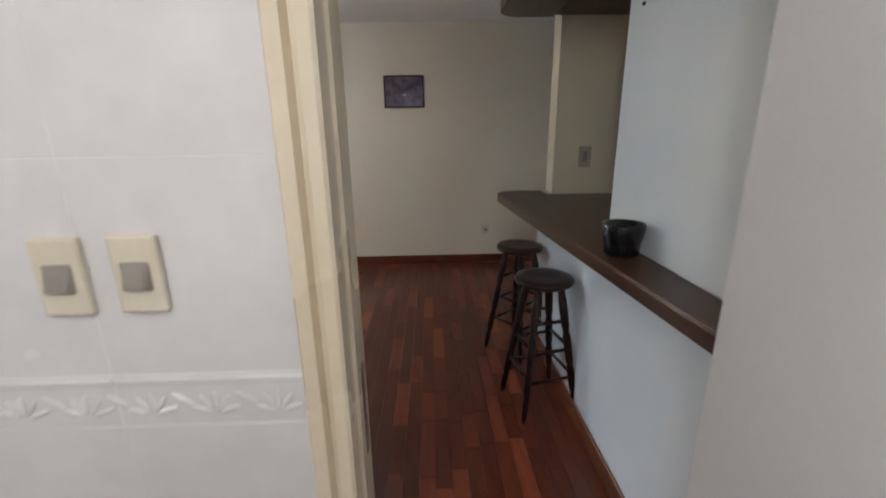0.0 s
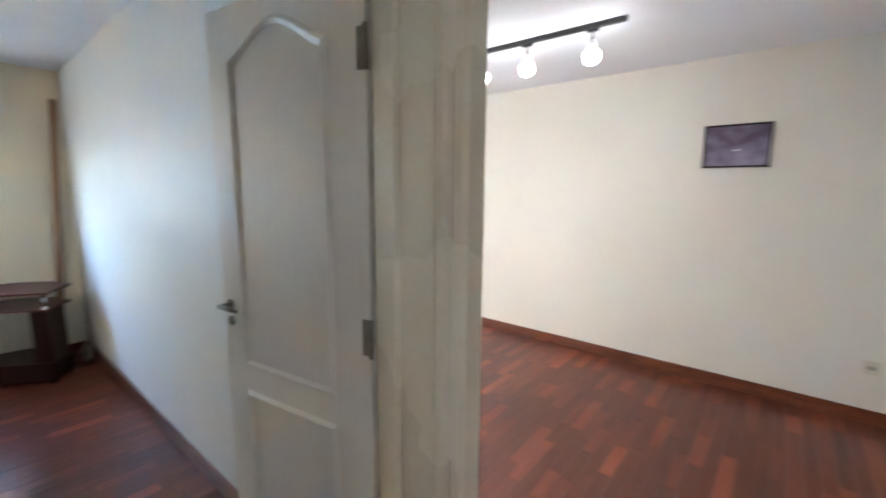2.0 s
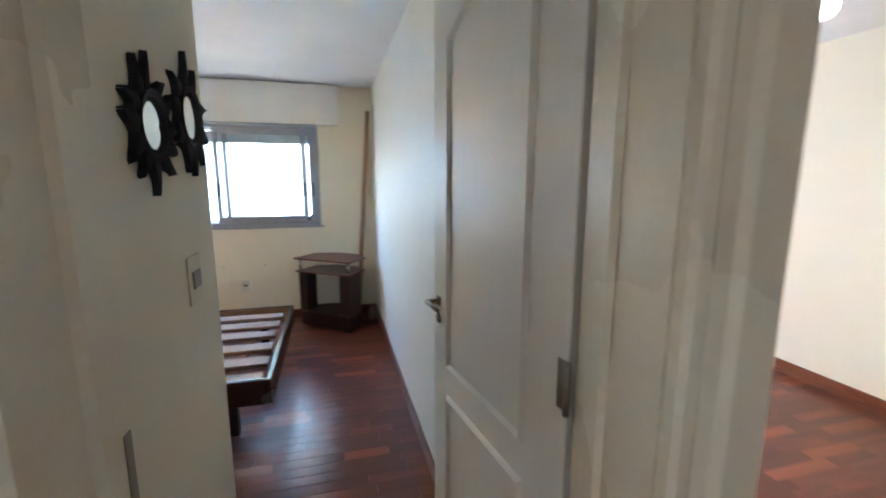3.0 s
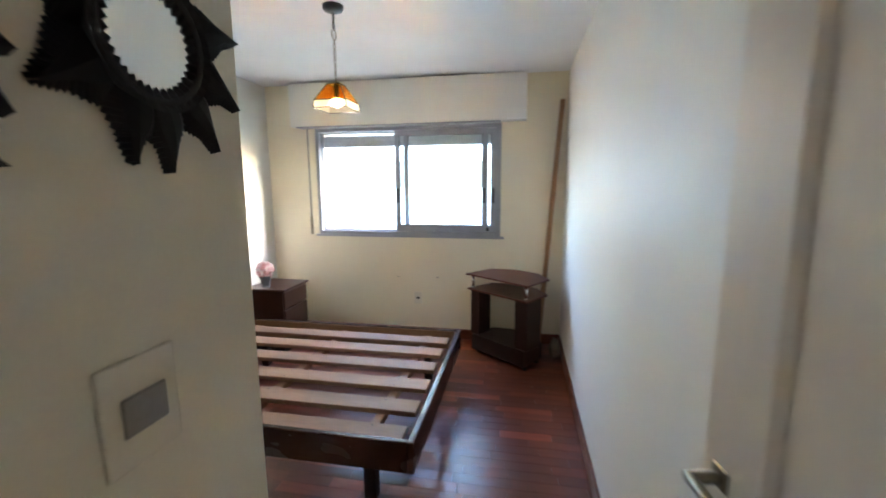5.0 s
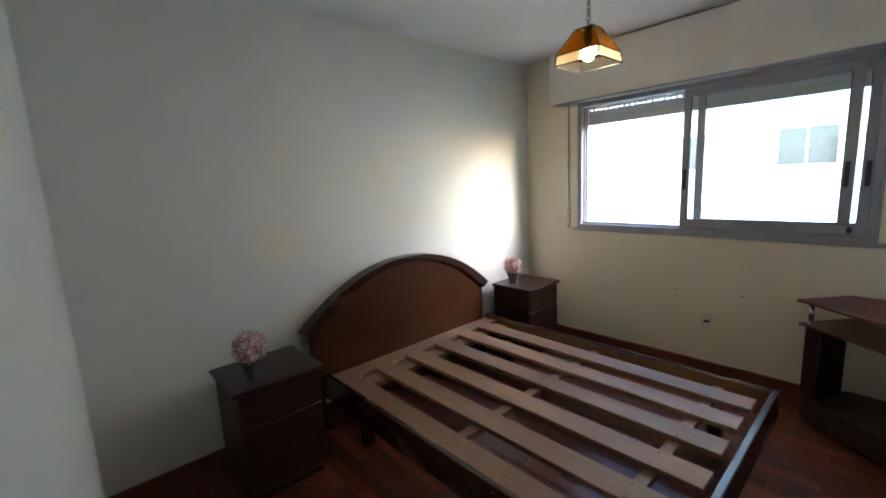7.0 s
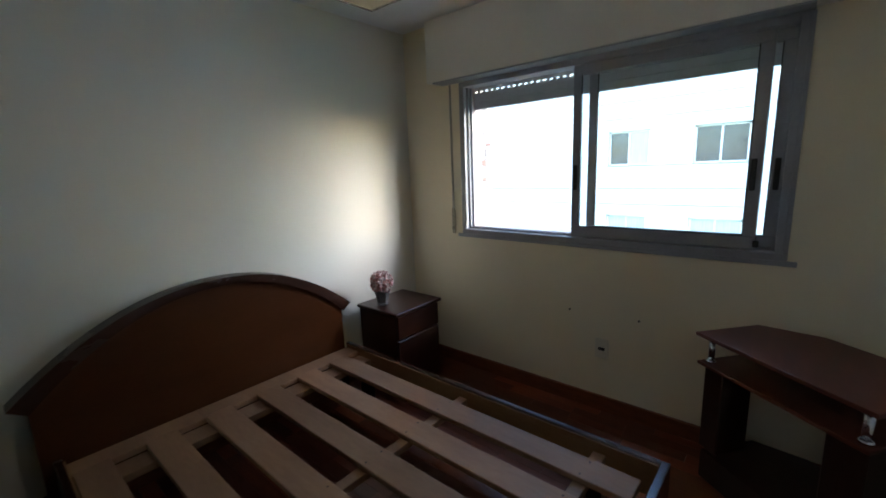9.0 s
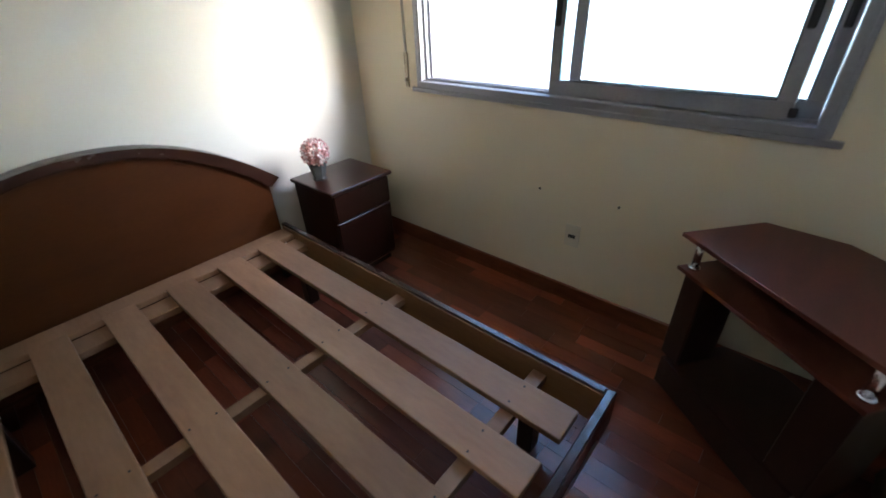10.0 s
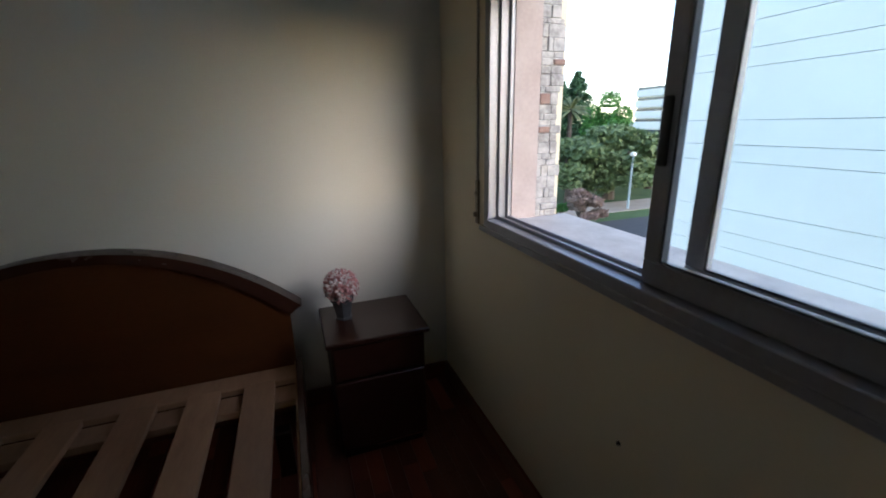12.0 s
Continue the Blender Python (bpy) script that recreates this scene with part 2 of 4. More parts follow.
setting("wall_kitchen_head", box((-0.161, 0.82, 2.08), (0.545, 0.887, CEIL)), CREAM, "cream wall over the kitchen door", "wall")
setting("wall_kitchen_right", box((0.545, -0.4, -0.1), (0.85, 0.85, CEIL)), WHITE, "white painted wall beside the kitchen door", "wall")
setting("wall_bar_upper", box((0.70, 0.85, 1.03), (0.82, 1.70, CEIL)), BARWALL, "white painted wall above the bar counter", "wall")
setting("wall_bar_lower", boxes([((0.725, 0.85, -0.1), (0.82, 1.955, 0.985)), ((0.73, 1.96, -0.1), (0.82, 2.86, 0.985))]), BARWALL, "white painted low wall under the bar counter", "wall")
setting("wall_bar_lintel", box((0.70, 1.70, 2.085), (0.82, 2.72, CEIL)), WHITE, "white lintel over the bar opening", "wall")
setting("wall_bar_pier", box((0.772, 2.72, 1.03), (1.165, 2.86, CEIL)), CREAM, "cream painted pier at the end of the bar", "wall")
setting("wall_kitchen_north", boxes([((0.82, 2.76, -0.1), (2.3, 2.86, 1.03)), ((1.165, 2.76, 1.03), (2.3, 2.86, 1.828)), ((1.165, 2.76, 1.834), (2.3, 2.86, CEIL))]), PALE, "pale kitchen wall with one horizontal joint", "wall")
setting("wall_far", boxes([((-5.05, 4.562, -0.1), (-4.45, 4.72, CEIL)), ((-3.5, 4.562, -0.1), (2.4, 4.72, CEIL)), ((-4.45, 4.562, 2.2), (-3.5, 4.72, CEIL))]), FARWALL, "cream painted far wall of the living room", "wall")
setting("wall_living_window", boxes([((-5.05, 1.843, -0.1), (XW, 3.5, CEIL)), ((-5.05, 4.4, -0.1), (XW, 4.562, CEIL)), ((-5.05, 3.5, -0.1), (XW, 4.4, 0.12)), ((-5.05, 3.5, 2.25), (XW, 4.4, CEIL))]), CREAM, "cream living room wall with a window opening", "wall")
setting("wall_east", box((2.3, -1.6, -0.1), (2.4, 4.562, CEIL)), PALE, "pale painted east wall", "wall")
setting("wall_kitchen_south", box((XE, -1.7, -0.1), (2.4, -1.6, CEIL)), WHITE, "white kitchen wall", "wall")
setting("wall_kitchen_west", box((XE, -1.6, -0.1), (XE + 0.1, -1.4, CEIL)), WHITE, "white kitchen wall", "wall")
setting("ceiling", box((-5.05, -1.7, CEIL), (2.4, 4.72, CEIL + 0.2)), CEILING, "flat white painted plaster ceiling", "ceiling")
setting("floor", box((-5.05, -1.7, -0.2), (2.4, 4.72, -0.012)), JOINT, "dark reddish parquet floor of short varnished staves", "floor")


def skirting(runs):
    for lo, hi in runs:
        setting("baseboard", box((*lo, -0.01), (*hi, 0.095), 0.006), SKIRT, "reddish brown varnished wooden baseboard along the wall", "baseboard")


skirting([((XW, YS), (XW + 0.014, YN)), ((XW + 0.014, YN - 0.014), (-1.06, YN)), ((XW + 0.014, YS), (XE, YS + 0.014)),
          ((XE - 0.014, YS + 0.014), (XE, 0.887)), ((XE - 0.014, 0.887), (-0.83, 0.901)), ((-3.5, 4.548), (2.3, 4.562)), ((XW, 1.843), (-0.56, 1.857)),
          ((0.711, 0.85), (0.725, 2.86)), ((-0.52, 0.887), (-0.216, 0.901))])


# ---- doors ----
def molding(bm, x0, x1, z0, z1, y, w=0.02, d=0.009, arch=0.0):
    """A raised frame round a door panel on the face y; the top may rise as an arch."""
    n = 12 if arch else 1
    def top(k, inset):
        u = k / n
        x = x0 + inset + (x1 - x0 - 2 * inset) * u
        return x, z1 - inset + arch * math.sin(math.pi * u) ** 1.4
    for inset_a, inset_b, ya, yb in ((0.0, w / 2, y, y - d), (w / 2, w, y - d, y + 0.002)):
        def ring(inset, yy):
            pts = [(x1 - inset, z0 + inset), (x0 + inset, z0 + inset)] + [top(k, inset) for k in range(n + 1)]
            return [bm.verts.new((x, yy, z)) for x, z in pts]
        a, b = ring(inset_a, ya), ring(inset_b, yb)
        for k in range(len(a)):
            bm.faces.new((a[k], a[(k + 1) % len(a)], b[(k + 1) % len(b)], b[k]))


def panel_door():
    w, h = 0.715, 2.05
    door = thing("door_1", (-0.798, 1.672, 0.012), "cream enamelled panel door standing open against the wall", "door", turn=180 + 8.6)
    door["kind"] = "structure"
    # In the door's own axes x runs from the hinge to the free edge, and y to the wall side is negative.
    part("door_leaf", box((0, -0.035, 0), (w, 0, h), 0.003), LEAF, door)
    for name, z0, z1, arch in (("upper_panel", 0.815, 1.885, 0.095), ("lower_panel", 0.16, 0.720, 0.0)):
        bm = bmesh.new()
        molding(bm, 0.142, w - 0.115, z0, z1, 0.0, 0.026, -0.011, arch)
        bmesh.ops.recalc_face_normals(bm, faces=bm.faces)
        part(name, bm, LEAF, door)
    handle = part("handle", boxes([((w - 0.062, 0, 1.02), (w - 0.028, 0.006, 1.055))], 0.003), BRASS, door, "worn metal lever handle")
    bm = bmesh.new()
    add_tube(bm, (w - 0.045, 0.0, 1.037), (w - 0.045, 0.05, 1.037), 0.009)
    add_tube(bm, (w - 0.045, 0.045, 1.037), (w - 0.14, 0.045, 1.033), 0.009, 0.007)
    part("lever", bm, BRASS, handle, smooth=True)
    bm = bmesh.new()
    add_lathe(bm, [(0.019, 0), (0.019, 0.004), (0.015, 0.008)], axis=Matrix.Translation((w - 0.045, 0, 0.975)) @ Matrix.Rotation(radians(-90), 4, "X"))
    part("keyhole_plate", bm, BRASS, door, smooth=True)
    for z in (0.25, 1.035, 1.83):
        hinge = part("hinge", boxes([((-0.004, 0.0, z - 0.055), (0.03, 0.003, z + 0.055))], 0.001), BRASS, door)
        part("pin", tube((-0.006, 0.007, z - 0.057), (-0.006, 0.007, z + 0.057), 0.007, sides=10), BRASS, hinge, smooth=True)
    return door


panel_door()


# bedroom door frame: jambs with a stop, and a moulded casing
frame_b = thing("door_frame", (0, 0, 0), "cream enamelled wooden frame of the bedroom door", "door frame")
frame_b["kind"] = "structure"
part("jamb", prism([(-0.785, 1.73), (-0.785, 1.682), (-0.735, 1.682), (-0.73, 1.664), (-0.69, 1.664), (-0.682, 1.676), (-0.565, 1.676), (-0.558, 1.692), (-0.558, 1.73)], -0.012, 2.06), FRAME, frame_b)
part("jamb", prism([(-0.82, 0.887), (-0.82, 0.902), (-0.745, 0.902), (-0.74, 0.916), (-0.70, 0.916), (-0.692, 0.904), (-0.57, 0.904), (-0.56, 0.887)], -0.012, 2.06), FRAME, frame_b)
part("head", box((-0.82, 0.904, 2.045), (-0.56, 1.676, 2.08)), FRAME, frame_b)
part("casing", prism([(-0.558, 1.676), (-0.542, 1.68), (-0.536, 1.692), (-0.538, 1.715), (-0.546, 1.728), (-0.542, 1.755), (-0.53, 1.77), (-0.53, 1.84), (-0.537, 1.846), (-0.556, 1.846)], -0.012, 2.12), FRAME, frame_b)
part("strike_plate", box((-0.80, 0.9025, 0.93), (-0.778, 0.905, 1.08), 0.001), BRASS, frame_b, "dull brass strike plate")

# kitchen door frame
frame_k = thing("door_frame", (0, 0, 0), "cream enamelled moulded frame of the kitchen doorway", "door frame")
frame_k["kind"] = "structure"
part("jamb", prism([(-0.161, 0.812), (-0.124, 0.812), (-0.121, 0.828), (-0.115, 0.832), (-0.114, 0.905), (-0.122, 0.915), (-0.161, 0.915)], -0.012, 2.06), FRAME, frame_k)
part("casing", prism([(-0.197, 0.812), (-0.197, 0.788), (-0.191, 0.778), (-0.167, 0.774), (-0.161, 0.794), (-0.153, 0.794), (-0.147, 0.774), (-0.128, 0.772), (-0.122, 0.777), (-0.121, 0.812)], -0.012, 2.12), FRAME, frame_k)
part("casing", prism([(-0.161, 0.887), (-0.161, 0.915), (-0.181, 0.915), (-0.201, 0.905), (-0.216, 0.901), (-0.218, 0.887)], -0.012, 2.12), FRAME, frame_k)
part("head", box((-0.161, 0.812, 2.06), (0.545, 0.915, 2.08)), FRAME, frame_k)
part("strike_plate", box((-0.1155, 0.862, 0.80), (-0.1125, 0.882, 1.0), 0.0005), BRASS, frame_k, "dark worn strike plate")

# ---- bedroom window ----
window = thing("window_1", (-4.70, 0.2, 1.03), "grey aluminium sliding window, one half slid open", "window")
window["kind"] = "structure"
window.matrix_basis = Matrix.Identity(4)


def bars(name, list_of, parent, bevel=0.003, material=None):
    return part(name, boxes(list_of, bevel), material or ALU, parent)


FX0, FX1 = -4.76, -4.655
FZ0, FZ1 = 0.995, 2.0
outer = bars("window_frame", [((FX0, -0.665, FZ0), (FX1, 1.09, 1.03)), ((FX0, -0.665, 1.03), (FX1, -0.634, FZ1)), ((FX0, 1.058, 1.03), (FX1, 1.09, FZ1)), ((FX0, -0.634, 1.968), (FX1, 1.058, FZ1))], window)
bars("track", [((-4.745, -0.634, 1.03), (-4.738, 1.058, 1.042)), ((-4.705, -0.634, 1.03), (-4.698, 1.058, 1.042))], outer, 0.0)
bars("rib", [((-4.745, -0.634, 1.042), (-4.738, -0.620, 1.968)), ((-4.705, -0.634, 1.042), (-4.698, -0.620, 1.968)), ((-4.672, -0.634, 1.042), (-4.658, -0.627, 1.968))], outer, 0.0)
bars("cover_strip", [((-4.668, 1.088, 0.997), (-4.658, 1.104, FZ1)), ((-4.668, -0.70, 0.975), (-4.650, 1.138, 0.997))], outer, 0.002)


def sash(y0, y1, x0, x1, wl, wr):
    s = bars("sash", [((x0, y0, 1.033), (x1, y1, 1.092)), ((x0, y0, 1.918), (x1, y1, 1.972)), ((x0, y0, 1.092), (x1, y0 + wl, 1.918)), ((x0, y1 - wr, 1.092), (x1, y1, 1.918))], window, 0.003)
    xm = (x0 + x1) / 2
    p = part("pane", box((xm - 0.003, y0 + wl, 1.092), (xm + 0.003, y1 - wr, 1.918)), PANE, s)
    p.visible_shadow = False
    part("gasket", boxes([((x1 - 0.004, y0 + wl, 1.092), (x1 - 0.001, y0 + wl + 0.004, 1.918)), ((x1 - 0.004, y1 - wr - 0.004, 1.092), (x1 - 0.001, y1 - wr, 1.918)), ((x1 - 0.004, y0 + wl + 0.004, 1.092), (x1 - 0.001, y1 - wr - 0.004, 1.096))]), BLACKMETAL, s, "thin black rubber gasket")
    return s


near = sash(0.115, 0.985, -4.715, -4.685, 0.045, 0.050)
far = sash(0.187, 1.056, -4.755, -4.728, 0.046, 0.045)
for y, s, x in ((0.137, near, -4.684), (0.953, near, -4.684), (1.034, far, -4.727)):
    part("pull", box((x, y - 0.011, 1.30), (x + 0.006, y + 0.011, 1.44), 0.005, segs=2), BLACKMETAL, s, "black recessed sash pull")
part("latch", box((-4.684, 0.975, 1.045), (-4.676, 0.998, 1.075), 0.003), BLACKMETAL, near, "small black latch")
# roller shutter, let down a little way
shutter = thing("roller_shutter", (-4.80, 0.2, 1.83), "grey slatted roller shutter let down over the window top", "shutter")
shutter.matrix_basis = Matrix.Identity(4)
for k in range(5):
    z = 1.836 + 0.047 * k
    if k not in (2, 3):
        bm = box((-4.812, W0, z), (-4.796, W1, z + 0.0468), 0.003)
        part("slat", bm, SHUTTER, shutter)
    else:
        bits = [((-4.812, W0, z), (-4.796, W1, z + 0.014)), ((-4.812, W0, z + 0.028), (-4.796, W1, z + 0.0468))]
        y = W0
        while y < W1 - 0.01:
            bits.append(((-4.811, y, z + 0.014), (-4.797, min(y + 0.017, W1), z + 0.028)))
            y += 0.042
        part("slat", boxes(bits), SHUTTER, shutter)
setting("shutter_box", box((XW, -0.864, 2.012), (-4.562, 1.316, CEIL - 0.012), 0.004), BOXWHITE, "off-white painted shutter box over the window", "shutter box")
setting("trim", box((-4.67, -0.81, 2.003), (-4.562, 1.10, 2.011)), ALU, "thin metal edge under the shutter box", "trim")
strap = thing("shutter_strap", (XW, -0.748, 1.01), "grey shutter strap with a metal guide on the wall", "shutter strap")
part("strap", box((0.002, -0.008, 0.07), (0.005, 0.008, 0.99)), GREYPL, strap)
part("guide", boxes([((0, -0.014, -0.02), (0.008, 0.014, 0.16)), ((0.008, -0.006, 0.01), (0.022, 0.006, 0.03)), ((0.008, -0.006, 0.10), (0.016, 0.006, 0.115))], 0.002), BRASS, strap)

# reveal outside, with a broken edge of render and brick
setting("window_sill", box((-5.03, W0, 0.985), (-4.76, W1, 1.02), 0.004), SILLST, "pale rough stone sill outside the window", "window sill")
rng = random.Random(4)
edge, chips, z = bmesh.new(), bmesh.new(), 1.02
while z < 2.19:
    h = rng.uniform(0.018, 0.05)
    x = -4.875
    while x > -4.955:
        w = rng.uniform(0.02, 0.055)
        end = max(x - w, -4.955) if x - w > -4.94 else -4.955 - rng.uniform(0.0, 0.03)
        add_box(edge, (end, W0 - 0.006, z), (x, W0 + rng.uniform(0.006, 0.013), z + h), 0.003)
        if rng.random() < 0.045:
            add_box(chips, (end + 0.002, W0, z + 0.003), (x - 0.002, W0 + rng.uniform(0.012, 0.016), z + h - 0.004), 0.003)
        x = end
    z += h
setting("wall_reveal_edge", edge, PLASTER, "crumbling grey render at the outer window edge", "wall")
setting("wall_reveal_brick", chips, surface("bare brick", (0.30, 0.185, 0.155), (0.40, 0.28, 0.24), 0.9, 20, 90, 0.6), "bare red brick showing through the broken render", "wall")
setting("wall_reveal", box((-4.875, W0 - 0.004, 1.02), (-4.765, W0 + 0.012, 2.2)), surface("pink render", (0.46, 0.375, 0.355), (0.56, 0.475, 0.45), 0.9, 8, 70, 0.5), "pinkish rendered window reveal", "wall")

# living room window, plain
wl = thing("window_2", (0, 0, 0), "grey aluminium balcony window of the living room", "window")
wl["kind"] = "structure"
part("window_frame", boxes([((-4.9, 3.5, 0.12), (-4.84, 4.4, 0.18)), ((-4.9, 3.5, 2.19), (-4.84, 4.4, 2.25)), ((-4.9, 3.5, 0.18), (-4.84, 3.56, 2.19)), ((-4.9, 4.34, 0.18), (-4.84, 4.4, 2.19))], 0.003), ALU, wl)

# Unseen balcony door, added so north sky light reaches the bar wall.
wb = thing("window_3", (0, 0, 0), "unseen grey aluminium balcony door added to light the living room", "window")
wb["kind"] = "structure"
part("window_frame", boxes([((-4.45, 4.62, -0.01), (-3.5, 4.68, 0.04)), ((-4.45, 4.62, 2.14), (-3.5, 4.68, 2.2)), ((-4.45, 4.62, 0.04), (-4.39, 4.68, 2.14)), ((-3.56, 4.62, 0.04), (-3.5, 4.68, 2.14))], 0.003), ALU, wb)

# ---- bed ----
bed = thing("double_bed", (-3.15, -0.1, 0), "dark wooden double bed with bare pine slats and no mattress", "bed")
bed.matrix_basis = Matrix.Identity(4)
BX0, BX1, BY0, BY1, BZ = -3.897, -2.45, -1.04, 0.853, 0.365
part("side_rail", box((BX0, BY0, BZ - 0.15), (BX0 + 0.028, BY1 - 0.03, BZ), 0.004), RAILWOOD, bed)
part("side_rail", box((BX1 - 0.028, BY0, BZ - 0.15), (BX1, BY1 - 0.03, BZ), 0.004), RAILWOOD, bed)
part("foot_rail", box((BX0, BY1 - 0.03, BZ - 0.15), (BX1, BY1, BZ), 0.004), RAILWOOD, bed)
for x0, x1 in ((BX0 + 0.028, BX0 + 0.034), (BX1 - 0.034, BX1 - 0.028)):
    part("rail_lining", box((x0, BY0 + 0.02, BZ - 0.145), (x1, BY1 - 0.032, BZ - 0.008)), LEDGER, bed, "bare lighter wood inside the rail")
for x in (BX0 + 0.1, BX1 - 0.1):
    for y in (-0.75, 0.62):
        part("leg", box((x - 0.03, y - 0.03, 0), (x + 0.03, y + 0.03, BZ - 0.15), 0.004), DARK, bed)
for y in (-0.075, 0.608):
    part("cross_batten", box((BX0 + 0.03, y - 0.025, BZ - 0.085), (BX1 - 0.03, y + 0.025, BZ - 0.052), 0.002), PINE, bed)
part("cross_batten", box((BX0 + 0.03, -0.905, BZ - 0.085), (BX1 - 0.03, -0.795, BZ - 0.052), 0.002), PINE, bed)
part("head_plank", box((BX0 + 0.03, BY0 + 0.01, BZ - 0.055), (BX1 - 0.03, -0.915, BZ - 0.028), 0.003), PINE, bed)
for k, x in enumerate((-3.717, -3.505, -3.275, -3.03, -2.79, -2.55)):
    slat = part("slat", box((x - 0.061, -0.93, BZ - 0.05), (x + 0.061, 0.787 + 0.006 * math.sin(5.0 * k), BZ - 0.024), 0.004, segs=2), PINE, bed)
    for y in (-0.075, 0.608):
        for dx in (-0.038, 0.041):
            part("nail", lathe([(0.0042, 0), (0.0042, 0.0012)], (x + dx, y + 0.009 * math.sin(k * 2.3 + dx * 90), BZ - 0.0242), 8), BLACKMETAL, slat)


def arch_z(u):
    return 0.618 + 0.332 * (1 - abs(u) ** 2.15)


HC, HW = -3.144, 0.762
n = 28
def wall_prism(outline, y0, y1):
    bm = bmesh.new()
    a = [bm.verts.new((x, y0, z)) for x, z in outline]
    b = [bm.verts.new((x, y1, z)) for x, z in outline]
    bm.faces.new(a)
    bm.faces.new(b[::-1])
    for k in range(len(a)):
        bm.faces.new((a[k], a[(k + 1) % len(a)], b[(k + 1) % len(b)], b[k]))
    bmesh.ops.recalc_face_normals(bm, faces=bm.faces)
    return bm
inner = [(HC + (HW - 0.035) * u, arch_z(u) - 0.03) for u in [1 - 2 * k / n for k in range(n + 1)]]
headboard = part("headboard", wall_prism([(HC + HW - 0.035, 0.20)] + inner + [(HC - HW + 0.035, 0.20)], -1.11, -1.06), HEADWOOD, bed)
outer_c = [(HC + (HW + 0.02) * u, arch_z(u) + 0.004) for u in [1 - 2 * k / n for k in range(n + 1)]]
inner_c = [(HC + (HW - 0.036) * u, arch_z(u) - 0.034) for u in [1 - 2 * k / n for k in range(n + 1)]]
part("cap_molding", wall_prism(outer_c + inner_c[::-1], -1.125, -1.035), RAILWOOD, headboard, "darker curved cap molding")
for x in (HC - HW + 0.05, HC + HW - 0.05):
    part("leg", box((x - 0.03, -1.11, 0), (x + 0.03, -1.06, 0.2), 0.003), DARK, bed)

# ---- nightstands ----
def nightstand(x, y, label):
    t = thing("nightstand", (x, y, 0), label, "nightstand", "nightstands beside the bed")
    w, d, h = 0.385, 0.365, 0.585
    part("body", boxes([((-w / 2, -d / 2, 0.05), (-w / 2 + 0.018, d / 2 - 0.02, h - 0.022)), ((w / 2 - 0.018, -d / 2, 0.05), (w / 2, d / 2 - 0.02, h - 0.022)),
                        ((-w / 2, -d / 2, 0.05), (w / 2, -d / 2 + 0.012, h - 0.022)), ((-w / 2, -d / 2, 0.05), (w / 2, d / 2 - 0.02, 0.07)), ((-w / 2, -d / 2, h - 0.04), (w / 2, d / 2 - 0.02, h - 0.022))], 0.002), NIGHT, t)
    part("top", box((-w / 2 - 0.02, -d / 2 - 0.005, h - 0.022), (w / 2 + 0.02, d / 2 + 0.012, h), 0.007, segs=3), NIGHT, t)
    part("drawer", box((-w / 2 + 0.004, d / 2 - 0.02, 0.405), (w / 2 - 0.004, d / 2 - 0.002, h - 0.03), 0.004), NIGHT, t)
    part("drawer", box((-w / 2 + 0.004, d / 2 - 0.02, 0.075), (w / 2 - 0.004, d / 2 - 0.002, 0.395), 0.004), NIGHT, t)
    part("plinth", box((-w / 2 + 0.015, -d / 2, 0), (w / 2 - 0.015, d / 2 - 0.04, 0.05), 0.002), DARK, t)
    part("drawer_edge", box((-w / 2 + 0.02, d / 2 - 0.004, 0.062), (w / 2 - 0.15, d / 2 - 0.001, 0.068)), CHROME, t, "thin shiny strip")
    return t


nightstand(-4.208, -0.876, "dark brown wooden nightstand with two drawers beside the window")
nightstand(-2.09, -0.876, "dark brown wooden nightstand with two drawers beside the doorway wall")


def flower_pot(x, y):
    t = thing("flower_pot", (x, y, 0.585), "small grey six-sided pot with a ball of pink and white flowers", "flower pot", "flower pots on the nightstands", 20)
    bm = lathe([(0.036, 0), (0.037, 0.006), (0.030, 0.010), (0.045, 0.076), (0.050, 0.080), (0.051, 0.088), (0.040, 0.088)], sides=6)
    bmesh.ops.bevel(bm, geom=bm.edges[:], offset=0.0012, segments=1, affect="EDGES")
    part("pot", bm, surface("grey pot glaze", (0.055, 0.056, 0.06), (0.09, 0.091, 0.095), 0.5, 20, 120, 0.1), t)
    rng = random.Random(11)
    for k, mat_ in enumerate((PETALP, PETALW)):
        bm = bmesh.new()
        for i in range(110):
            v = Vector((rng.gauss(0, 1), rng.gauss(0, 1), rng.gauss(0.25, 1))).normalized()
            c = Vector((0, 0, 0.134)) + v * rng.uniform(0.054, 0.063)
            m = Matrix.Translation(c) @ v.to_track_quat("Z", "Y").to_matrix().to_4x4() @ Matrix.Rotation(rng.uniform(0, 6), 4, "Z")
            for q in range(3):
                a = q * math.tau / 3
                p0 = [(0, 0, 0), (0.012 * math.cos(a), 0.012 * math.sin(a), 0.004), (0.015 * math.cos(a + 0.6), 0.015 * math.sin(a + 0.6), 0.011), (0.010 * math.cos(a + 1.3), 0.010 * math.sin(a + 1.3), 0.006)]
                bm.faces.new([bm.verts.new(m @ Vector(c_)) for c_ in p0])
        part("blossom", bm, mat_, t)
    bm = bmesh.new()
    bmesh.ops.create_icosphere(bm, subdivisions=2, radius=0.054, matrix=Matrix.Translation((0, 0, 0.134)))
    part("flower_core", bm, PETALP, t)
    t.scale = (1.1, 1.1, 1.1)
    return t


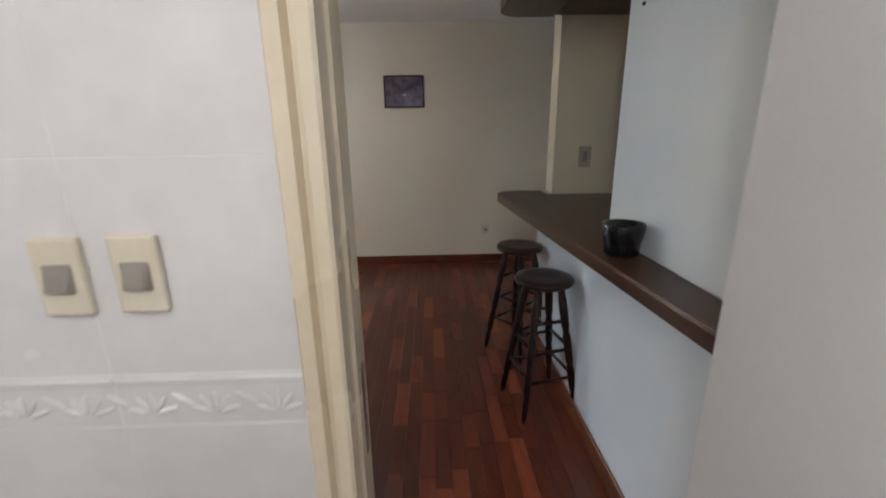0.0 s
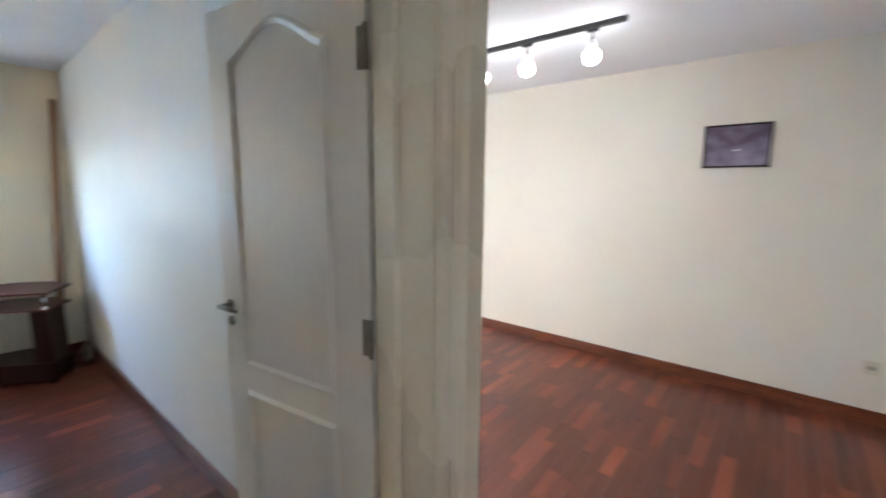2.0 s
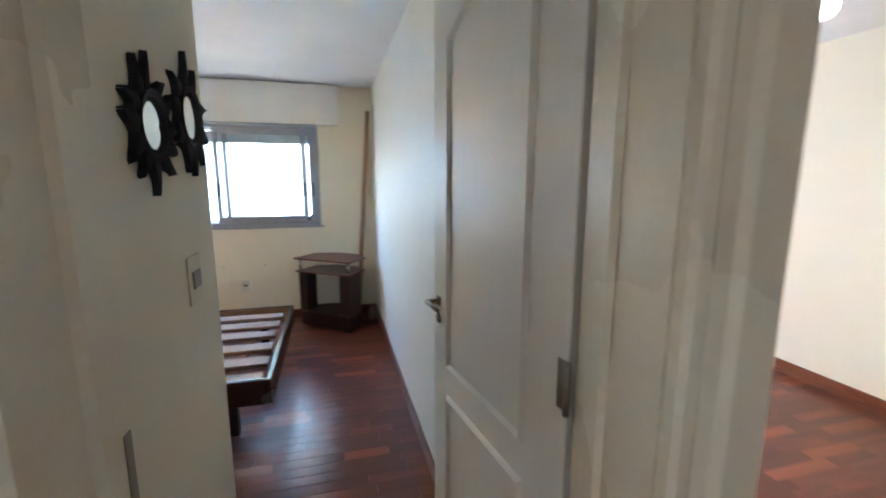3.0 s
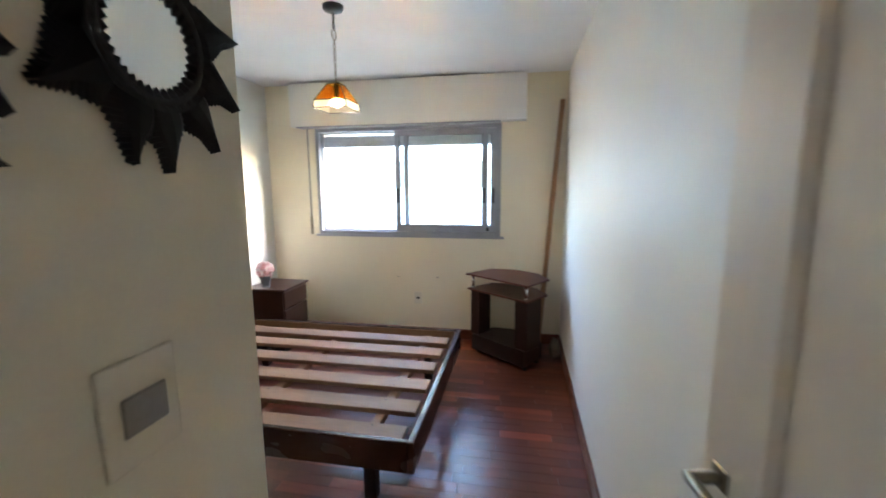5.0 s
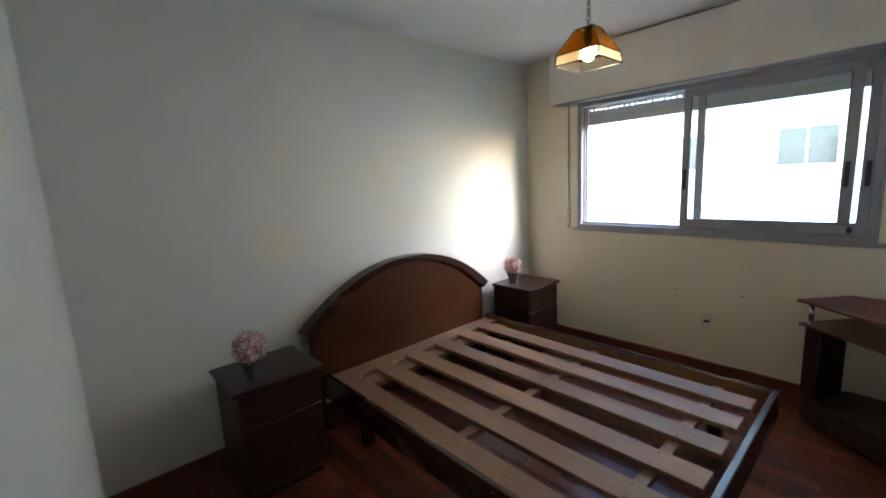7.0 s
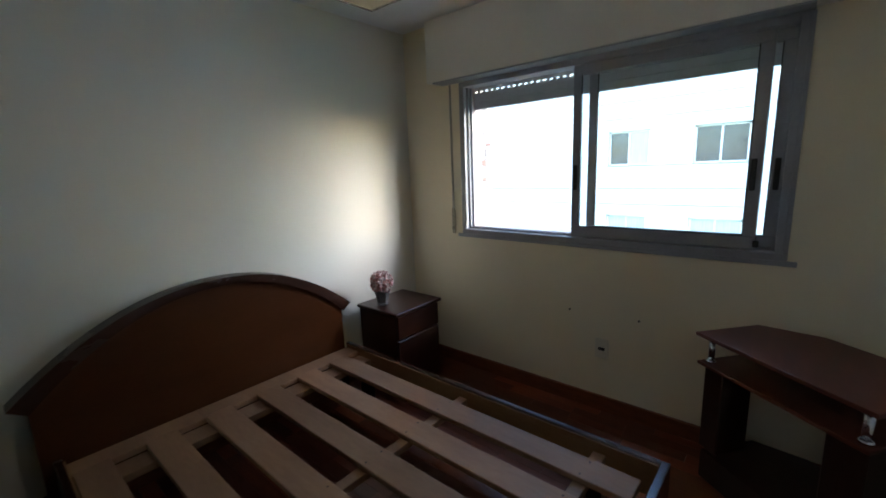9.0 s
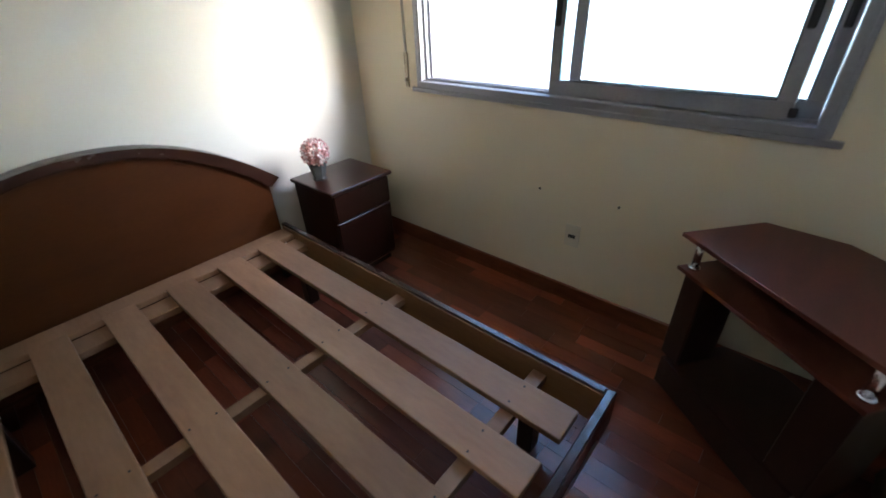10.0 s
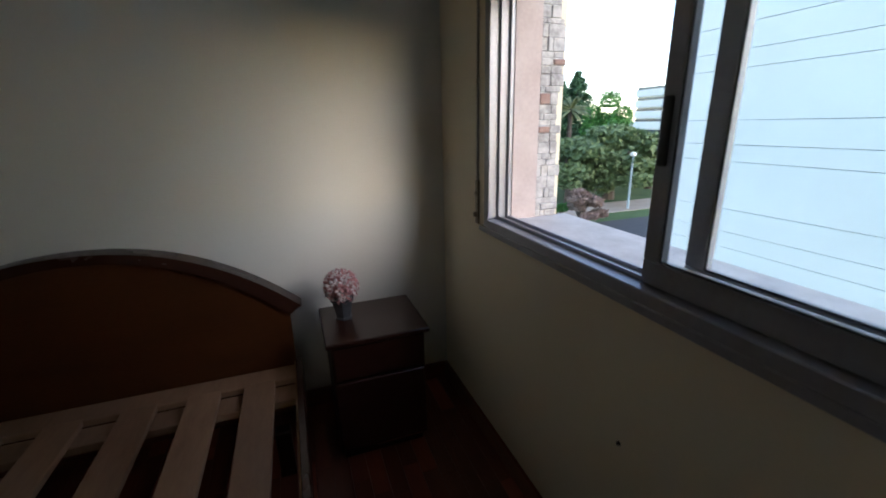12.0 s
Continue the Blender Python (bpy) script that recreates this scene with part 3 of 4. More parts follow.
PETALP = surface("pink petal", (0.52, 0.20, 0.20), (0.70, 0.40, 0.38), 0.7, 60, 200, 0.2)
PETALW = surface("white petal", (0.70, 0.58, 0.54), (0.80, 0.72, 0.69), 0.7, 60, 200, 0.2)
flower_pot(-4.097, -0.915)
flower_pot(-2.005, -0.80)

# ---- corner television stand ----
tv = thing("television_stand", (-4.35, 1.3, 0), "dark brown corner television stand with chrome posts", "television stand")
tv.matrix_basis = Matrix.Identity(4)
TOP = [(-4.614, 1.032), (-4.374, 0.830), (-3.980, 1.350), (-4.238, 1.526), (-4.453, 1.445), (-4.593, 1.259)]
TC = (-4.30, 1.22)
def shrink(pts, f):
    return [(TC[0] + (x - TC[0]) * f, TC[1] + (y - TC[1]) * f) for x, y in pts]
part("top", prism(TOP, 0.692, 0.708, 0.003), TVTOP, tv, "reddish brown laminate top")
part("shelf", prism(shrink(TOP, 0.965), 0.565, 0.58, 0.003), TVTOP, tv)
part("base", prism(shrink(TOP, 0.86), 0.03, 0.165, 0.004), DARK, tv)
for (x, y) in ((-4.385, 0.892), (-4.045, 1.342)):
    post = part("post", tube((x, y, 0.58), (x, y, 0.692), 0.013, sides=14), CHROME, tv, "chrome post", smooth=True)
    part("collar", lathe([(0.02, 0), (0.02, 0.006), (0.014, 0.01)], (x, y, 0.58)), CHROME, post, smooth=True)
dirv = Vector((0.396, 0.52)).normalized()
def upright(x, y, w, d):
    m = Matrix.Translation((x, y, 0)) @ Matrix.Rotation(math.atan2(dirv.y, dirv.x), 4, "Z")
    return box((-w / 2, -d / 2, 0.165), (w / 2, d / 2, 0.565), 0.004, m)
part("side_panel", upright(-4.43, 0.955, 0.09, 0.16), DARK, tv)
part("side_panel", upright(-4.135, 1.36, 0.12, 0.19), DARK, tv)
for (x, y) in ((-4.50, 1.06), (-4.38, 0.95), (-4.06, 1.34), (-4.22, 1.44)):
    part("foot", lathe([(0.018, 0), (0.02, 0.02), (0.016, 0.03)], (x, y, 0)), BLACKMETAL, tv, smooth=True)

pole = thing("wooden_pole", (0, 0, 0), "bare brown wooden pole leaning in the room corner", "pole")
part("shaft", tube((-4.60, 1.465, 0.0), (-4.615, 1.612, 2.17), 0.022, 0.022, 10), POLE, pole, smooth=True)
bundle = thing("cloth_bundle", (-4.30, 1.59, 0), "small crumpled grey-beige cloth beside the television stand", "cloth")
bm = bmesh.new()
bmesh.ops.create_icosphere(bm, subdivisions=3, radius=1)
for v in bm.verts:
    k = 0.8 + 0.35 * noise.noise(v.co * 2.3) + 0.1 * noise.noise(v.co * 7)
    v.co = Vector((v.co.x * 0.09 * k, v.co.y * 0.055 * k, 0.10 + v.co.z * 0.10 * k))
    v.co.z = max(v.co.z, 0.0)
part("cloth", bm, surface("beige cloth", (0.15, 0.125, 0.095), (0.24, 0.21, 0.165), 0.9, 15, 120, 0.4), bundle, smooth=True)

# ---- pendant lamp ----
lamp = thing("pendant_lamp", (-3.100, 0.275, 0), "small amber glass pendant lamp on a chain, lit", "pendant lamp")
def ring4(bm, r, z):
    return [bm.verts.new((sx * r, sy * r, z)) for sx, sy in ((-1, -1), (1, -1), (1, 1), (-1, 1))]
def shade_band(r0, z0, r1, z1, t=0.003):
    bm = bmesh.new()
    a, b = ring4(bm, r0, z0), ring4(bm, r1, z1)
    for k in range(4):
        bm.faces.new((a[k], a[(k + 1) % 4], b[(k + 1) % 4], b[k]))
    bmesh.ops.recalc_face_normals(bm, faces=bm.faces)
    bmesh.ops.solidify(bm, geom=bm.faces[:], thickness=t)
    return bm
shade = part("shade", shade_band(0.036, 2.008, 0.089, 1.916), AMBER, lamp, "amber glass shade")
part("shade_border", shade_band(0.089, 1.915, 0.093, 1.877), glass("milky glass", (1.0, 0.88, 0.64), 0.6), shade, "creamy glass border")
bm = bmesh.new()
for r0, z0 in ((0.036, 2.009), (0.090, 1.916), (0.094, 1.876)):
    c = [(-r0, -r0), (r0, -r0), (r0, r0), (-r0, r0)]
    for k in range(4):
        add_tube(bm, (*c[k], z0), (*c[(k + 1) % 4], z0), 0.0026, sides=6)
for sx, sy in ((-1, -1), (1, -1), (1, 1), (-1, 1)):
    add_tube(bm, (sx * 0.036, sy * 0.036, 2.009), (sx * 0.090, sy * 0.090, 1.916), 0.0026, sides=6)
    add_tube(bm, (sx * 0.090, sy * 0.090, 1.916), (sx * 0.094, sy * 0.094, 1.876), 0.0026, sides=6)
    add_tube(bm, (sx * 0.036, sy * 0.036, 2.009), (0, 0, 2.02), 0.003, sides=6)
part("frame", bm, BLACKMETAL, lamp, "dark metal strips")
bm = bmesh.new()
bmesh.ops.create_uvsphere(bm, u_segments=16, v_segments=10, radius=0.026, matrix=Matrix.Translation((0, 0, 1.915)))
part("bulb", bm, glow("bulb glow", (1.0, 0.82, 0.52), 3.0), lamp, smooth=True)
part("socket", tube((0, 0, 1.925), (0, 0, 2.02), 0.014), BLACKMETAL, lamp)
def torus(bm, m, R, r, a=14, b=6, sx=1.0):
    rings = []
    for i in range(a):
        u = i * math.tau / a
        rings.append([bm.verts.new(m @ Vector((sx * (R + r * math.cos(v)) * math.cos(u), (R + r * math.cos(v)) * math.sin(u), r * math.sin(v)))) for v in [j * math.tau / b for j in range(b)]])
    for i in range(a):
        for j in range(b):
            bm.faces.new((rings[i][j], rings[(i + 1) % a][j], rings[(i + 1) % a][(j + 1) % b], rings[i][(j + 1) % b]))
z, k = 2.03, 0
while z < 2.24:
    bm = bmesh.new()
    torus(bm, Matrix.Translation((0, 0, z)) @ Matrix.Rotation(radians(90 * (k % 2)), 4, "Z") @ Matrix.Rotation(radians(90), 4, "X"), 0.012, 0.0022, sx=0.62)
    bmesh.ops.recalc_face_normals(bm, faces=bm.faces)
    part("chain_link", bm, BRASS, lamp, smooth=True)
    z, k = z + 0.0195, k + 1
bm = bmesh.new()
torus(bm, Matrix.Translation((0, 0, 2.265)) @ Matrix.Rotation(radians(90), 4, "X"), 0.026, 0.003, 18)
part("hook_ring", bm, BRASS, lamp, smooth=True)
part("stem", tube((0, 0, 2.29), (0, 0, 2.39), 0.006), BLACKMETAL, lamp)
part("canopy", lathe([(0.02, 2.375), (0.05, 2.385), (0.056, 2.40), (0.056, CEIL)]), BLACKMETAL, lamp, smooth=True)
bulb("pendant_light", (-3.100, 0.275, 1.880), 0.28, WARM, 0.03)

# ---- sun-shaped mirrors and switches on the passage wall ----
def sun_mirror(x, z, r, leaves):
    t = thing("sun_mirror", (x, 0.887, z), "round wall mirror in a black leather frame of serrated sun rays", "mirror", "sun mirrors on the passage wall")
    # axes: x along the wall, y out from the wall, z up
    m0 = Matrix.Rotation(radians(-90), 4, "X")
    part("glass", lathe([(r * 0.40, 0.004), (r * 0.40, 0.010)], sides=40, axis=m0), MIRROR, t, "round mirror glass")
    bm = bmesh.new()
    teeth = 34
    ring_in, ring_out = [], []
    for k in range(teeth * 2):
        a = k * math.tau / (teeth * 2)
        q = r * (0.345 if k % 2 else 0.385)
        ring_in.append(bm.verts.new(m0 @ Vector((q * math.cos(a), q * math.sin(a), 0.0115))))
        ring_out.append(bm.verts.new(m0 @ Vector((r * 0.54 * math.cos(a), r * 0.54 * math.sin(a), 0.020))))
    for k in range(teeth * 2):
        bm.faces.new((ring_in[k], ring_in[(k + 1) % (teeth * 2)], ring_out[(k + 1) % (teeth * 2)], ring_out[k]))
    bmesh.ops.solidify(bm, geom=bm.faces[:], thickness=0.003)
    part("serrated_collar", bm, BLACK, t)
    bm = bmesh.new()
    torus(bm, m0 @ Matrix.Translation((0, 0, 0.011)), r * 0.47, r * 0.05, 40, 8)
    bmesh.ops.recalc_face_normals(bm, faces=bm.faces)
    part("rim", bm, BLACK, t, smooth=True)
    # broad leather leaves: angle as seen on the wall, length, sideways bend, curl
    for angle, tip, bend, curl, wide in leaves:
        a = radians(angle + 90)
        base = r * 0.40
        bm = bmesh.new()
        steps = 30
        rows = []
        for i in range(steps + 1):
            u = i / steps
            wdt = r * wide * (1 - u ** 2.2) * (0.80 + 0.45 * math.sin(math.pi * min(1, u * 1.5))) + 0.0008
            tooth = 0.0028 if i % 2 and u < 0.97 else 0.0
            cx, cy = r * bend * u * u, base + (r * tip - base) * u
            lift = 0.008 + 0.006 * curl * math.sin(math.pi * u * 0.8)
            rows.append([bm.verts.new((cx - wdt - tooth, cy + tooth, max(0.002, lift - 0.010))), bm.verts.new((cx - wdt * 0.5, cy, lift + 0.001)), bm.verts.new((cx, cy, lift + 0.004)),
                         bm.verts.new((cx + wdt * 0.5, cy, lift + 0.001)), bm.verts.new((cx + wdt + tooth, cy + tooth, max(0.002, lift - 0.010)))])
        for p_, q_ in zip(rows, rows[1:]):
            for j in range(4):
                bm.faces.new((p_[j], p_[j + 1], q_[j + 1], q_[j]))
        bmesh.ops.solidify(bm, geom=bm.faces[:], thickness=0.002)
        bmesh.ops.transform(bm, matrix=m0 @ Matrix.Rotation(a, 4, "Z"), verts=bm.verts)
        part("ray", bm, BLACK, t)
    return t


sun_mirror(-1.036, 1.566, 0.125, ((95, 1.08, 0.10, 0.7, 0.15), (62, 0.92, 0.15, 1.2, 0.17), (30, 0.98, -0.1, 1.6, 0.19), (5, 0.80, 0.1, 2.2, 0.2), (-22, 0.85, 0.1, 2.0, 0.2), (-55, 1.0, -0.15, 1.3, 0.18), (-88, 1.06, 0.1, 0.9, 0.17), (-118, 0.95, 0.12, 0.8, 0.19), (-150, 0.98, -0.1, 0.7, 0.2), (180, 0.95, 0.1, 0.8, 0.21), (150, 0.96, -0.12, 0.9, 0.2), (122, 1.02, 0.12, 0.8, 0.18)))
sun_mirror(-1.268, 1.612, 0.138, ((95, 1.10, 0.06, 0.8, 0.15), (60, 0.95, -0.12, 1.2, 0.18), (24, 1.02, 0.16, 1.2, 0.20), (-11, 1.0, 0.18, 1.0, 0.20), (-45, 1.0, 0.12, 0.9, 0.19), (-80, 1.0, 0.10, 0.9, 0.19), (-110, 0.97, -0.10, 0.8, 0.22), (-150, 0.97, 0.0, 0.8, 0.25), (170, 0.86, 0.05, 0.9, 0.22), (134, 0.98, -0.14, 0.9, 0.19)))


OUTLET = surface("aged plastic", (0.64, 0.585, 0.47), (0.71, 0.655, 0.54), 0.4, 6, 80, 0.04)

SWITCHPL = surface("wall coloured plastic", (0.68, 0.605, 0.455), (0.74, 0.665, 0.51), 0.6, 4, 80, 0.04)
KEYDARK = surface("grey rocker", (0.22, 0.19, 0.16), (0.29, 0.26, 0.22), 0.4, 6, 80, 0.04)


def wall_plate(name, place, w, h, turn, label, cat, plate_mat, key_mat, key=(0.5, 0.3), d=0.009):
    """A plate on a wall; its own y points out of the wall."""
    t = thing(name, place, label, cat, turn=turn)
    part("plate", box((-w / 2, 0, -h / 2), (w / 2, d, h / 2), 0.003, segs=2), plate_mat, t)
    part("key", box((-w * key[0] / 2, d, -h * key[1] / 2), (w * key[0] / 2, d + 0.005, h * key[1] / 2), 0.002), key_mat, t)
    return t


wall_plate("light_switch", (-1.215, 0.887, 1.225), 0.092, 0.118, 0, "cream light switch with a grey rocker on the wall", "light switch", SWITCHPL, KEYDARK, (0.58, 0.36), 0.006)
wall_plate("power_outlet", (XW, 0.327, 0.388), 0.075, 0.115, -90, "cream power outlet low on the bedroom wall", "power outlet", OUTLET, BLACKMETAL, (0.5, 0.16), 0.012)
wall_plate("power_outlet", (0.608, 4.562, 0.372), 0.075, 0.085, 180, "small cream power outlet on the living room wall", "power outlet", OUTLET, GREYPL, (0.4, 0.3), 0.012)
wall_plate("light_switch", (0.96, 2.72, 1.253), 0.075, 0.125, 180, "beige light switch on the pier above the counter", "light switch", surface("beige plastic", (0.42, 0.36, 0.26), (0.5, 0.44, 0.33), 0.4, 6, 80, 0.03), GREYPL, (0.35, 0.5), 0.008)

def screw(place, turn):
    t = thing("wall_screw", place, "small dark screw sticking out of the painted wall", "screw", "screws in the walls", turn)
    part("head", lathe([(0.006, 0), (0.006, 0.004), (0.003, 0.008)], sides=10, axis=Matrix.Rotation(radians(-90), 4, "X")), BLACKMETAL, t)


screw((XW, 0.127, 0.589), -90)
screw((XW, 0.519, 0.594), -90)
screw((0.70, 1.60, 1.79), 90)

# ---- kitchen tiles and their plates ----
KEYGREY = surface("grey key plastic", (0.27, 0.245, 0.21), (0.34, 0.31, 0.27), 0.4, 6, 80, 0.04)


def kitchen_switch(x, z):
    t = thing("kitchen_switch", (x, 0.812, z), "cream kitchen switch plate with a recessed grey key", "light switch", "switches on the kitchen tiles", 180)
    part("plate", box((-0.037, 0, -0.064), (0.037, 0.015, 0.064), 0.005, segs=2), PLASTIC, t)
    bm = bmesh.new()
    low = [bm.verts.new((x, 0.0145, z)) for x, z in ((-0.023, -0.025), (0.023, -0.025), (0.023, 0.023), (-0.023, 0.023))]
    high = [bm.verts.new((x, y, z)) for x, y, z in ((-0.016, 0.029, -0.020), (0.016, 0.029, -0.020), (0.017, 0.018, 0.017), (-0.017, 0.018, 0.017))]
    bm.faces.new(high)
    for k in range(4):
        bm.faces.new((low[k], low[(k + 1) % 4], high[(k + 1) % 4], high[k]))
    bmesh.ops.recalc_face_normals(bm, faces=bm.faces)
    bmesh.ops.bevel(bm, geom=bm.edges[:], offset=0.0015, segments=2, affect="EDGES")
    part("key", bm, KEYGREY, t)
    return t


kitchen_switch(-0.556, 1.208)
kitchen_switch(-0.437, 1.21)

# ---- bar ----
counter = thing("bar_counter", (0, 0, 0), "dark varnished wooden bar counter with a rounded end", "bar counter")
part("front_top", prism([(0.585, 0.85), (0.70, 0.85), (0.70, 1.70), (1.35, 1.70), (1.35, 2.72), (0.745, 2.72), (0.745, 2.89)]
     + [(0.565 + 0.12 * math.cos(a), 2.77 + 0.12 * math.sin(a)) for a in [math.pi / 2 + k * math.pi / 16 for k in range(9)]], 0.99, 1.03, 0.005), BARWOOD, counter)
part("edge_band", prism([(0.583, 0.85), (0.60, 0.85), (0.464, 2.76), (0.443, 2.76)], 0.980, 1.024, 0.004), BARWOOD, counter)
shelf = thing("bar_shelf", (0, 0, 0), "dark varnished wooden shelf over the bar with a rounded end", "shelf")
part("board", prism([(0.44, 1.36), (0.70, 1.36), (0.70, 1.705), (1.22, 1.705), (1.22, 2.715), (0.74, 2.715), (0.74, 2.79)]
     + [(0.55 + 0.13 * math.cos(a), 2.66 + 0.13 * math.sin(a)) for a in [math.pi / 2 + k * math.pi / 16 for k in range(9)]], 2.03, 2.085, 0.005), BARWOOD, shelf)
part("bead", box((0.735, 1.72, 2.023), (1.19, 2.714, 2.029), 0.002), BARWOOD, shelf)

bowl = thing("black_bowl", (0.628, 1.43, 1.03), "small glossy black bowl on the bar counter", "bowl")
part("shell", lathe([(0.046, 0), (0.053, 0.006), (0.056, 0.040), (0.0585, 0.050), (0.061, 0.058), (0.066, 0.096), (0.063, 0.103), (0.058, 0.102), (0.055, 0.062), (0.03, 0.055)], sides=26), surface("black glaze", (0.008, 0.008, 0.009), (0.02, 0.02, 0.021), 0.2, 9, 90, 0.05), bowl, smooth=True)


def bar_stool():
    t = thing("bar_stool", (0, 0, 0), "dark brown wooden bar stool with a round seat", "bar stool", "stools at the bar")
    h = 0.72
    part("seat", lathe([(0.02, h - 0.04), (0.12, h - 0.04), (0.142, h - 0.028), (0.146, h - 0.014), (0.138, h - 0.002), (0.10, h), (0.02, h - 0.006)], sides=32), DARK, t, smooth=True)
    feet = []
    for k in range(4):
        a = math.pi / 4 + k * math.pi / 2
        top, foot = Vector((0.085 * math.cos(a), 0.085 * math.sin(a), h - 0.04)), Vector((0.205 * math.cos(a), 0.205 * math.sin(a), 0))
        feet.append((top, foot))
        ln = (top - foot).length
        prof = [(0.011, 0), (0.014, 0.03), (0.016, 0.10), (0.013, 0.12), (0.018, 0.15), (0.019, 0.25), (0.014, 0.275), (0.019, 0.30), (0.020, 0.43), (0.014, 0.455), (0.020, 0.49), (0.021, 0.60), (0.016, ln)]
        part("leg", lathe(prof, sides=12, axis=Matrix.Translation(foot) @ (top - foot).to_track_quat("Z", "Y").to_matrix().to_4x4()), DARK, t, smooth=True)
    for k in range(4):
        for u in (0.30, 0.52, 0.74):
            if u != 0.52 and k % 2 and u == 0.74:
                continue
            a = feet[k][1].lerp(feet[k][0], u + (0.03 if k % 2 else 0))
            b = feet[(k + 1) % 4][1].lerp(feet[(k + 1) % 4][0], u + (0.03 if k % 2 else 0))
            part("rung", tube(a, b, 0.009, sides=10), DARK, t, smooth=True)
    return t


stool = bar_stool()
stool.matrix_basis = pose(0.575, 2.094, 0, 0, 0, 12)
copy_thing(stool, pose(0.578, 2.68, 0, 0, 0, 40))

# ---- picture and track light ----
pic = thing("picture", (-0.222, 4.562, 1.788), "small framed picture of a dim violet landscape", "picture", turn=180)
part("frame", boxes([((-0.198, 0, -0.15), (0.198, 0.014, -0.138)), ((-0.198, 0, 0.138), (0.198, 0.014, 0.15)), ((-0.198, 0, -0.138), (-0.186, 0.014, 0.138)), ((0.186, 0, -0.138), (0.198, 0.014, 0.138))], 0.002), DARK, pic)
part("print", box((-0.186, 0, -0.138), (0.186, 0.008, 0.138)), surface("violet print", (0.10, 0.065, 0.105), (0.30, 0.27, 0.38), 0.5, 3.2, 14, 0.01, spread=(0.40, 0.68)), pic)
part("lettering", box((-0.020, 0.008, -0.034), (0.016, 0.0088, -0.026)), WHITE, pic, "small pale line of writing too small to read")

track = thing("track_light", (0, 0, 0), "black ceiling track with three lit spotlights", "track light")
part("rail", box((-1.66, 3.385, CEIL - 0.028), (-0.67, 3.415, CEIL), 0.003), BLACKMETAL, track)
for x in (-0.855, -1.27, -1.61):
    spot = part("spot", boxes([((x - 0.035, 3.388, CEIL - 0.045), (x + 0.035, 3.412, CEIL - 0.028))], 0.003), BLACKMETAL, track)
    part("neck", tube((x, 3.4, CEIL - 0.045), (x, 3.4, CEIL - 0.10), 0.007), BLACKMETAL, spot)
    part("holder", lathe([(0.012, 0.03), (0.02, 0.02), (0.024, 0.0)], (x, 3.4, CEIL - 0.12)), WHITE, spot, smooth=True)
    bm = bmesh.new()
    bmesh.ops.create_uvsphere(bm, u_segments=18, v_segments=12, radius=0.047, matrix=Matrix.Translation((x, 3.4, CEIL - 0.18)))
    part("lamp_bulb", bm, glow("spot bulb", (1.0, 0.93, 0.82), 0.7), spot, smooth=True)
    down = new("spot_light", bpy.data.lights.new("spot_light", "SPOT"))
    down.data.energy, down.data.color, down.data.spot_size, down.data.spot_blend, down.data.shadow_soft_size = 0.23, (1.0, 0.90, 0.79), radians(165), 0.8, 0.04
    down.matrix_world = look((x, 3.4, CEIL - 0.235), (x, 3.55, 0))
bulb("kitchen_light", (-0.28, -0.6, 2.2), 1.5, (1.0, 0.94, 0.86), 0.12)

# ---- outside ----
GROUND = -6.6
FACADE = surface("white facade render", (0.82, 0.78, 0.72), (0.87, 0.83, 0.78), 0.8, 0.6, 40, 0.2)
GROOVE = surface("facade groove", (0.22, 0.22, 0.22), (0.30, 0.30, 0.30), 0.9, 2, 40, 0.1)
DUSKY = surface("dark window glass", (0.02, 0.03, 0.04), (0.05, 0.07, 0.09), 0.08, 1.5, 20, 0.0)
CURTAIN = surface("pale curtain", (0.55, 0.57, 0.58), (0.68, 0.70, 0.71), 0.85, 3, 60, 0.3, stretch=(1, 12, 0.4))
GRASS = surface("lawn", (0.035, 0.075, 0.018), (0.075, 0.125, 0.035), 0.9, 0.4, 9, 0.6)
ASPHALT = surface("asphalt", (0.045, 0.045, 0.047), (0.065, 0.065, 0.066), 0.85, 1.5, 60, 0.4)
PATHST = surface("park path", (0.30, 0.25, 0.20), (0.40, 0.34, 0.28), 0.9, 1.0, 40, 0.3)
BARK = surface("bark", (0.06, 0.045, 0.035), (0.12, 0.09, 0.07), 0.9, 8, 60, 0.8, stretch=(3, 3, 0.5))


def foliage(name, a, b):
    return surface(name, a, b, 0.6, 0.9, 14, 0.0, spread=(0.3, 0.7))


LEAVES = (foliage("broad leaves", (0.065, 0.11, 0.04), (0.19, 0.25, 0.10)), foliage("dark leaves", (0.022, 0.065, 0.024), (0.06, 0.13, 0.05)),
          foliage("bright leaves", (0.04, 0.14, 0.02), (0.10, 0.26, 0.045)), foliage("rosy leaves", (0.16, 0.13, 0.09), (0.36, 0.22, 0.18)), foliage("palm leaves", (0.06, 0.085, 0.03), (0.17, 0.19, 0.08)))
setting("ground", box((-900, -900, GROUND - 1), (300, 900, GROUND)), GRASS, "park lawn below the apartment block", "ground")
setting("road", box((-60, -26, GROUND), (-6, -17, GROUND + 0.02)), ASPHALT, "grey asphalt street between block and park", "road")
setting("pavement", box((-80, -32.5, GROUND), (-6, -28.5, GROUND + 0.04)), PATHST, "sandy path through the park", "pavement")

